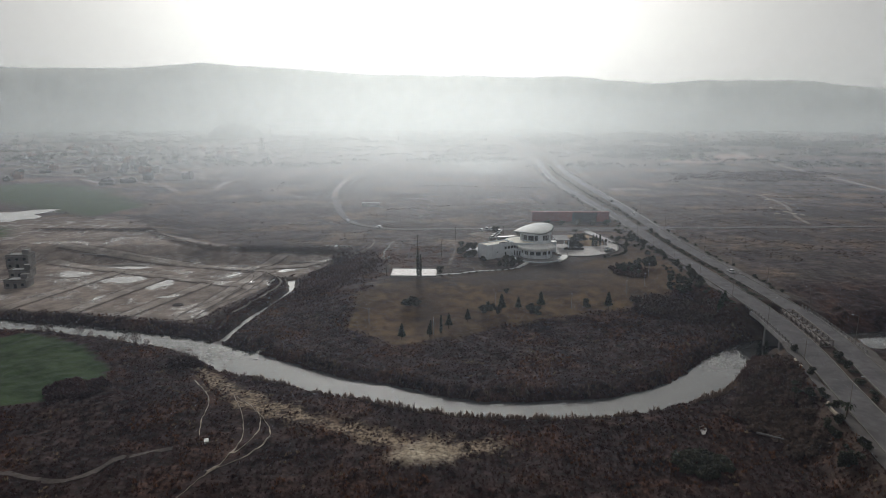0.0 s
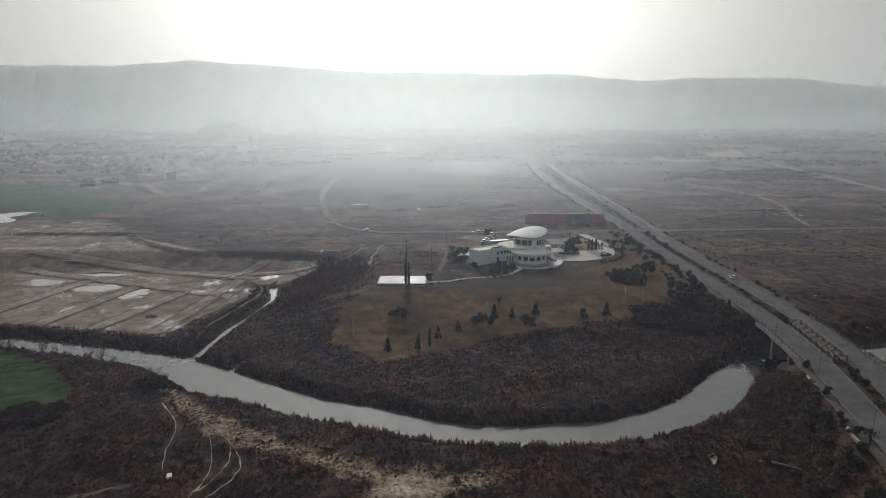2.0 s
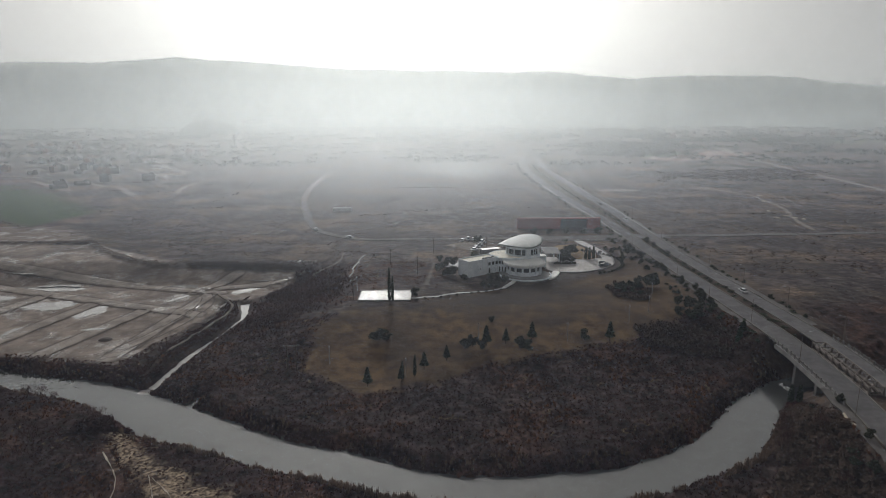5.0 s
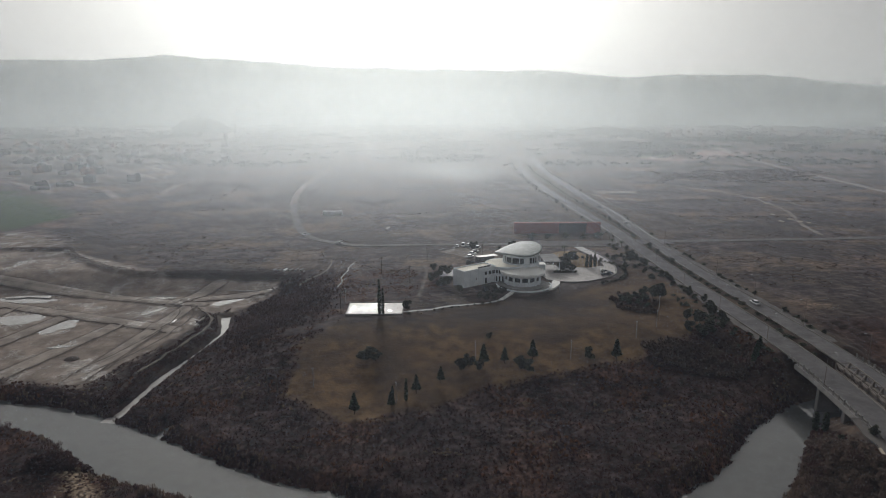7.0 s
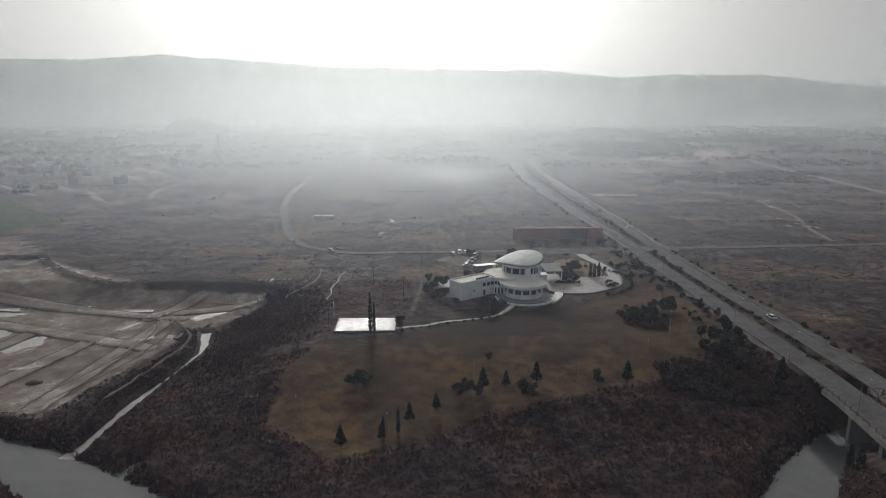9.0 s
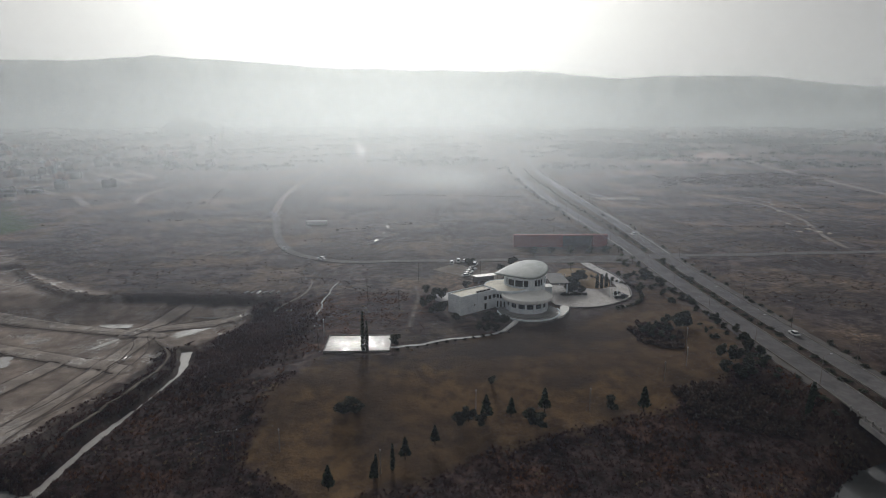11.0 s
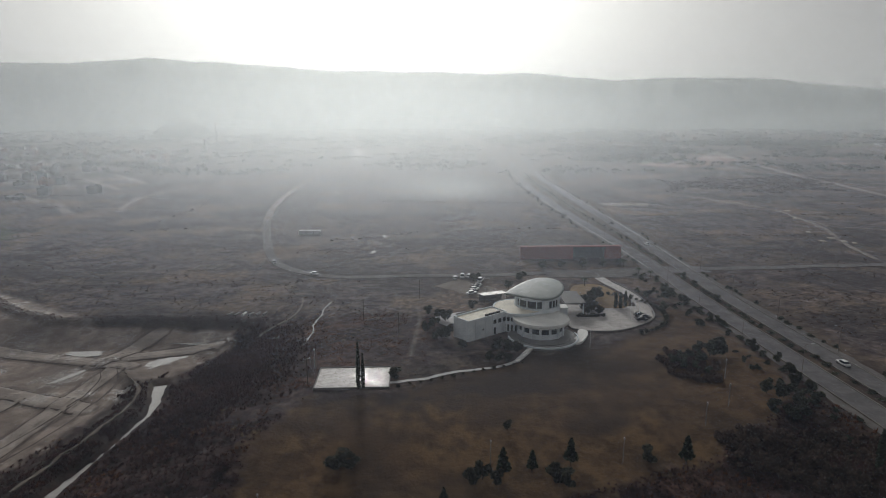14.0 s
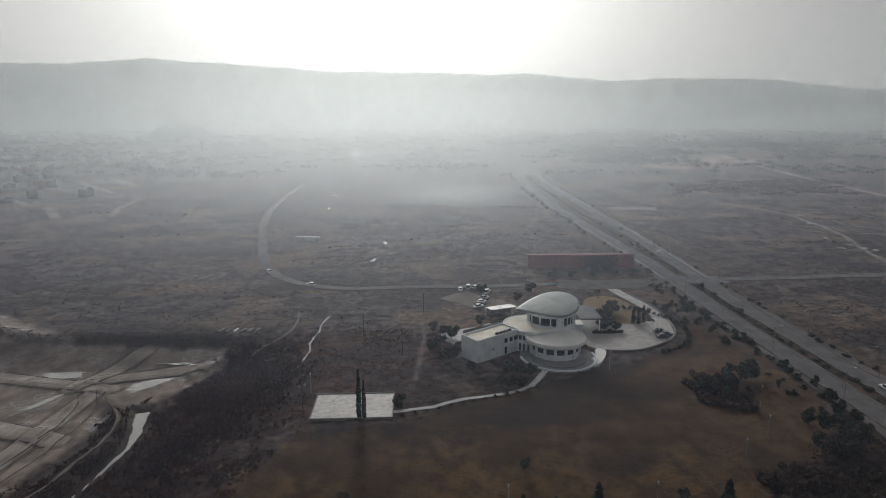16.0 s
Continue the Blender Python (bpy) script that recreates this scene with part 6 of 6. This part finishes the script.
def park_lamp():
    p = thing("park_lamp", "thin lamp post with a pale globe on the lawn", "lamp post", (0, 0, -300), 0, "park lamps")
    part("post", tube(bmesh.new(), (0, 0, -0.4), (0, 0, 5.6), 0.07, 0.05), M_METAL, p)
    bm = bmesh.new()
    bmesh.ops.create_icosphere(bm, subdivisions=2, radius=0.2, matrix=Matrix.Translation((0, 0, 5.75)))
    part("globe", bm, M_CARW, p, "white glass globe", True)
    part("collar", turned(bmesh.new(), [(0.02, 5.5), (0.12, 5.5), (0.1, 5.62), (0.02, 5.62)], 10), M_METAL, p)
    return p


def power_pole():
    p = thing("utility_pole", "weathered utility pole with a crossarm", "utility pole", (0, 0, -300), 0, "utility poles")
    part("pole", tube(bmesh.new(), (0, 0, -0.5), (0, 0, 8.0), 0.13, 0.09), M_BARK, p)
    part("crossarm", box(bmesh.new(), -1.0, 1.0, -0.06, 0.06, 7.4, 7.55, 0.01), M_RUST, p)
    for s in (-0.85, 0, 0.85):
        part("insulator", tube(bmesh.new(), (s, 0, 7.55), (s, 0, 7.8), 0.06, 0.04, 6), M_WHITE, p)
    return p


def drop(ob):
    for c in list(ob.children_recursive):
        bpy.data.objects.remove(c)
    bpy.data.objects.remove(ob)


sl = street_lamp()
for k, y in enumerate(range(150, 700, 32)):
    if not 388 < y < 408:
        copy_thing(sl, pose(bx(y, -0.9 + float(part_w(y))), y, 0.25, 0, 0, 0))
        copy_thing(sl, pose(bx(y + 14, 19.3 + float(part_e(y + 14))), y + 14, 0.25, 0, 0, 180))
drop(sl)
pl = park_lamp()
for a, b in ((-31.8, 228.3), (44.4, 242.2), (15, 242.4), (68.5, 254.2), (-8, 220), (78, 262), (84, 276), (53, 300), (60.5, 341), (-30.8, 290)):
    copy_thing(pl, pose(a, b, h(a, b), 0, 0, 0))
drop(pl)
pp = power_pole()
for a, b in ((-43.9, 224.9), (-41.5, 226), (0.1, 354.2), (-7, 313.5), (-30.8, 278.1), (27, 356.3), (-20, 330), (-44, 300)):
    copy_thing(pp, pose(a, b, h(a, b), 0, 0, 20))
drop(pp)
for k in range(3):
    fp = thing("flagpole", "bare white flagpole in the forecourt", "flagpole", (75.4 + 1.7 * k, 327.5 + 0.4 * k, 0.7), 0, "flagpoles")
    part("pole", tube(bmesh.new(), (0, 0, -0.2), (0, 0, 7.5), 0.06, 0.03), M_WHITE, fp)
    part("base", turned(bmesh.new(), [(0.02, -0.3), (0.3, -0.3), (0.28, 0.15), (0.02, 0.18)], 12), M_KERB, fp)


fence = thing("post_fence", "row of short pale posts at the junction corner", "fence", (0, 0, 0))
for k in range(26):
    x, y = 84.5 + 0.74 * k, 381.9 - 0.03 * k
    part("post", box(bmesh.new(), x - 0.14, x + 0.14, y - 0.14, y + 0.14, h(x, y) - 0.3, h(x, y) + 1.0, 0.03), M_KERB, fence)
part("rail", tube(bmesh.new(), (84.5, 381.9, h(84.5, 381.9) + 0.7), (103, 381.1, h(103, 381.1) + 0.7), 0.05, None, 6), M_METAL, fence)
log = thing("fallen_log", "bare grey fallen tree trunk in the brush", "log", (74, 149.8, h(74, 149.8) + 0.75), -34)
part("trunk", tube(bmesh.new(), (-2.9, 0, 0), (2.9, 0, 0.15), 0.28, 0.16, 9), M_KERB, log)
part("branch", tube(bmesh.new(), (0.8, 0, 0.1), (2.2, 0.9, 0.5), 0.1, 0.04, 6), M_KERB, log)
slab = thing("stone_slab", "pale stone slab beside a foot trail", "stone", (-59.1, 146.5, h(-59.1, 146.5)), 20)
part("block", box(bmesh.new(), -0.5, 0.5, -0.9, 0.9, -0.3, 0.5, 0.1), M_ROOF, slab)
for k in range(6):
    x, y = -70.2 + 2.55 * k, 341.2 - 0.25 * (k % 2)
    sb = thing("concrete_slab", "pale concrete slab lying in a row on the scrub", "slab", (x, y, h(x, y) + 0.05), -24 + 5 * (k % 3), "row of slabs")
    part("block", box(bmesh.new(), -0.35, 0.35, -1.5, 1.5, -0.3, 0.4, 0.05), M_ROOF if k == 2 else M_KERB, sb)
for k, (x, y) in enumerate(((279.7, 569), (264.7, 535.4), (242, 484.7), (232.7, 457.5), (242.7, 464.8), (244.2, 455.5), (247.3, 451))):
    rb = thing("rubble_heap", "low heap of pale rubble on the plain", "rubble", (x, y, h(x, y)), 40 * k, "rubble heaps")
    part("heap", turned(bmesh.new(), [(1.9, -0.2), (1.6, 0.25), (0.9, 0.55), (0.05, 0.7)], 9, (0, 0), 1.3, 0.8), M_SAND, rb)
steps = thing("garden_steps", "pale stone steps climbing from the garden path to the terrace", "steps", (0, 0, 0))
for k in range(11):
    u = k / 10
    x, y = 28.6 + 5.2 * u, 290.4 + 8.0 * u
    m = pose(x, y, h(x, y) + 0.16 + 0.06 * k, 0, 0, -33)
    part("tread", box(bmesh.new(), -0.8, 0.8, -0.22, 0.22, -0.5, 0.06, 0.02, m), M_ROOF, steps)
pile = thing("spoil_heap", "low heap of dark spoil on a bare plot", "soil heap", (-113.1, 252.6, h(-113.1, 252.6)))
part("heap", turned(bmesh.new(), [(2.6, -0.3), (2.3, 0.15), (1.5, 0.55), (0.6, 0.75), (0.05, 0.78)], 20, (0, 0), 1.0, 0.75), M_SOIL, pile, "", True)


# ---- vehicles ----
def car(name, label, paint, kind=0):
    c = thing(name, label, "car", (0, 0, -300), 0, "parked cars" if kind == 0 else "")
    L, W, H = (4.2, 1.7, 0.85) if kind == 0 else (5.2, 1.9, 1.0)
    bm = box(bmesh.new(), -L / 2, L / 2, -W / 2, W / 2, 0.3, H, 0.12)
    part("body", bm, paint, c)
    bm = box(bmesh.new(), -L * 0.36, L * 0.2, -W * 0.45, W * 0.45, H - 0.02, H + 0.55 + 0.35 * kind, 0.0)
    for v in bm.verts:
        if v.co.z > H + 0.2:
            v.co.x *= 0.78 if kind == 0 else 0.95
            v.co.y *= 0.86
    part("cabin", bm, M_GLASS, c, "dark glazed cabin")
    part("roof", box(bmesh.new(), -L * 0.28, L * 0.155, -W * 0.385, W * 0.385, H + 0.54 + 0.35 * kind, H + 0.62 + 0.35 * kind, 0.03), paint, c)
    for sx in (-0.31, 0.31):
        for sy in (-1, 1):
            w = part("wheel", tube(bmesh.new(), (sx * L, sy * (W / 2 - 0.2), 0.32), (sx * L, sy * (W / 2 + 0.01), 0.32), 0.32, None, 14), M_TYRE, c)
            part("rim", tube(bmesh.new(), (sx * L, sy * (W / 2), 0.32), (sx * L, sy * (W / 2 + 0.03), 0.32), 0.19, None, 12), M_METAL, w, "grey steel rim")
    return c


cw, cd, cv = car("car", "small white saloon car with dark windows", M_CARW), car("car", "small dark saloon car with dark windows", M_CARD), car("van", "white van with dark windows", M_CARW, 1)
for m, a, b, turn in ((cw, 21.2, 360, 25), (cd, 22, 363, 25), (cw, 22.8, 366, 25), (cd, 23.6, 368.6, 25), (cw, 24.6, 371.4, 25), (cv, 26.6, 378.8, 70), (cw, 15.9, 383.5, 85), (cv, 19.3, 386, 85), (cw, 22.4, 386.6, 60), (cd, 79.5, 329.6, 8), (cd, 78.4, 324.6, 5), (cd, 80.5, 326.8, 5)):
    copy_thing(m, pose(a, b, h(a, b) + 0.12, 0, 0, turn))
for m, a, b, turn in ((cw, -48.3, 396.2, 145), (cw, -72, 420, 110)):
    copy_thing(m, pose(a, b, h(a, b) + 0.2, 0, 0, turn))
for a, b, m in ((0, 284, cw), (0, 452, cw), (0, 520, cd)):
    copy_thing(m, pose(bx(b, 15.3), b, 0.39, 0, 0, 92))
for m in (cw, cd, cv):
    drop(m)

# ---- red hall, shed, wall, houses ----
red = thing("red_hall", "long dull red wall-like hall front with a dark bay", "building", (77, 421.5, 0.6))
part("left_wall", box(bmesh.new(), -25.5, 1.0, -1.2, 1.2, -0.6, 6.1, 0.05), M_RED, red)
part("right_wall", box(bmesh.new(), 17.5, 25.5, -1.2, 1.2, -0.6, 6.1, 0.05), M_RED, red)
# shade inside the bay is coloured into its back and lintel
part("bay_back", box(bmesh.new(), 1.0, 17.5, 0.6, 1.2, -0.6, 5.9), M_DARK, red, "near-black panel for the bay's unlit depth")
part("bay_lintel", box(bmesh.new(), 1.0, 17.5, -1.2, 0.6, 4.9, 6.1), M_DARK, red)
part("roof", box(bmesh.new(), -25.7, 25.7, -1.4, 1.4, 6.1, 6.5, 0.05), M_RED, red, "flat red coping")
for k in range(6):
    part("pilaster", box(bmesh.new(), -25 + 4.9 * k, -24.5 + 4.9 * k, -1.35, -1.203, -0.6, 5.9), M_RED, red)
shed = thing("service_shed", "open service shed with a pale corrugated roof", "shed", (28.7, 351, 0.6), 20)
part("roof", box(bmesh.new(), -5.2, 5.2, -2.6, 2.6, 2.9, 3.05, 0.02, pose(0, 0, 0, -5, 0, 0)), M_CORR, shed, "pale corrugated roof sheet")
part("back_wall", box(bmesh.new(), -5, 5, 2.0, 2.2, -0.3, 2.7), M_HOUSE, shed)
for a in (-4.8, 0, 4.8):
    part("post", box(bmesh.new(), a - 0.08, a + 0.08, -2.3, -2.14, -0.3, 3.05), M_RUST, shed)
low = thing("low_wall", "low pale wall in the service yard", "wall", (21, 336.5, 0.6), 30)
part("wall_body", box(bmesh.new(), -9, 8, -0.15, 0.15, -0.4, 1.2, 0.02), M_HOUSE, low)
fw = thing("long_wall", "long low pale wall far on the plain", "wall", (-67, 494.5, 0.0))
for k in range(3):
    part("wall_panel", box(bmesh.new(), -6.6 + 4.5 * k, -2.4 + 4.5 * k, -0.2, 0.2, -0.3, 2.2, 0.02), M_PAVE, fw)
    part("roof_slab", box(bmesh.new(), -6.7 + 4.5 * k, -2.3 + 4.5 * k, -0.5, 3.0, 2.2, 2.4, 0.02), M_PAVE, fw)


def house(label, storeys, L, W, material, seed):
    g = random.Random(seed)
    t = thing("house", label, "house", (0, 0, -300), 0, "village houses")
    H = 3.1 * storeys
    part("wall", box(bmesh.new(), -L / 2, L / 2, -W / 2, W / 2, -0.5, H), material, t)
    part("roof", box(bmesh.new(), -L / 2 - 0.25, L / 2 + 0.25, -W / 2 - 0.25, W / 2 + 0.25, H, H + 0.25), M_CORR if seed == 3 else M_FORE, t, "pale sheet roof" if seed == 3 else "flat concrete roof")
    for a in ((-L / 2, L / 2, -W / 2, -W / 2 + 0.2), (-L / 2, -L / 2 + 0.2, -W / 2 + 0.2, W / 2), (L / 2 - 0.2, L / 2, -W / 2 + 0.2, W / 2)):
        part("parapet", box(bmesh.new(), *a, H + 0.25, H + 0.95), material, t)
    part("stair_head", box(bmesh.new(), L * 0.1, L * 0.4, 0, W * 0.4, H + 0.25, H + 2.4), material, t)
    for s in range(storeys):
        for k in range(3):
            a = -L / 2 + L * (k + 0.5) / 3
            door = s == 0 and k == 1
            part("door" if door else "window", box(bmesh.new(), a - 0.6, a + 0.6, -W / 2 - 0.03, -W / 2 + 0.05, 3.1 * s + (0 if door else 1.0), 3.1 * s + 2.2), M_GLASS, t)
    return t


HOUSES = [house("flat-roofed rendered village house", 1, 9, 7, M_HOUSE, 1), house("two-storey bare brick village house", 2, 8, 8, M_BRICK, 2), house("long low rendered village house", 1, 14, 6, M_HOUSE, 3), house("two-storey pale rendered house", 2, 10, 9, M_HOUSE, 4)]
g = random.Random(12)
n = 0
while n < 130:
    y = g.uniform(640, 1500)
    x = -y * g.uniform(0.33, 0.8) + 40
    if noise.noise((x / 160, y / 160, 1.5)) < -0.08 or float(inside(FIELD_W, np.array(x), np.array(y))) > -8:
        continue
    copy_thing(g.choice((HOUSES[0], HOUSES[2], HOUSES[0], HOUSES[2], HOUSES[1], HOUSES[3])), pose(x, y, h(x, y), 0, 0, g.choice((0, 90, 12, 102, -20))))
    n += 1
n = 0
while n < 45:
    y = g.uniform(1500, 2500)
    x = y * g.uniform(0.36, 0.72)
    copy_thing(g.choice(HOUSES), pose(x, y, h(x, y), 0, 0, g.choice((0, 90, 12, -20))))
    n += 1
for a, b, k, turn in ((-222, 316, 3, 15), (-208, 297, 0, 15), (-197, 279, 0, 10)):
    copy_thing(HOUSES[k], pose(a, b, h(a, b), 0, 0, turn))
for ob in HOUSES:
    drop(ob)

mast = thing("radio_mast", "slender lattice radio mast far off in the mist", "mast", (-468, 1590, 0))
for k in range(3):
    a = 2.1 * k
    part("leg", tube(bmesh.new(), (1.6 * math.cos(a), 1.6 * math.sin(a), -0.5), (0.3 * math.cos(a), 0.3 * math.sin(a), 62), 0.4, 0.3, 6), M_RUST, mast)
for k in range(15):
    z, r = 4 * k, 1.6 - 0.087 * k
    for j in range(3):
        a, b = 2.1 * j, 2.1 * (j + 1)
        part("lattice_bar", tube(bmesh.new(), (r * math.cos(a), r * math.sin(a), z), ((r - 0.08) * math.cos(b), (r - 0.08) * math.sin(b), z + 4), 0.16, None, 4), M_RUST, mast)
tower = thing("water_tower", "dark concrete water tower standing in the mist", "tower", (-443, 1436, 0))
part("shaft", turned(bmesh.new(), [(0.05, -0.5), (3.2, -0.5), (2.6, 12), (2.6, 17), (0.05, 17)], 16), M_FORE, tower)
part("tank", turned(bmesh.new(), [(0.05, 17.004), (3.0, 17.004), (5.0, 19.5), (5.0, 23), (4.2, 24), (0.05, 24.6)], 20), M_FORE, tower, "wide round tank")
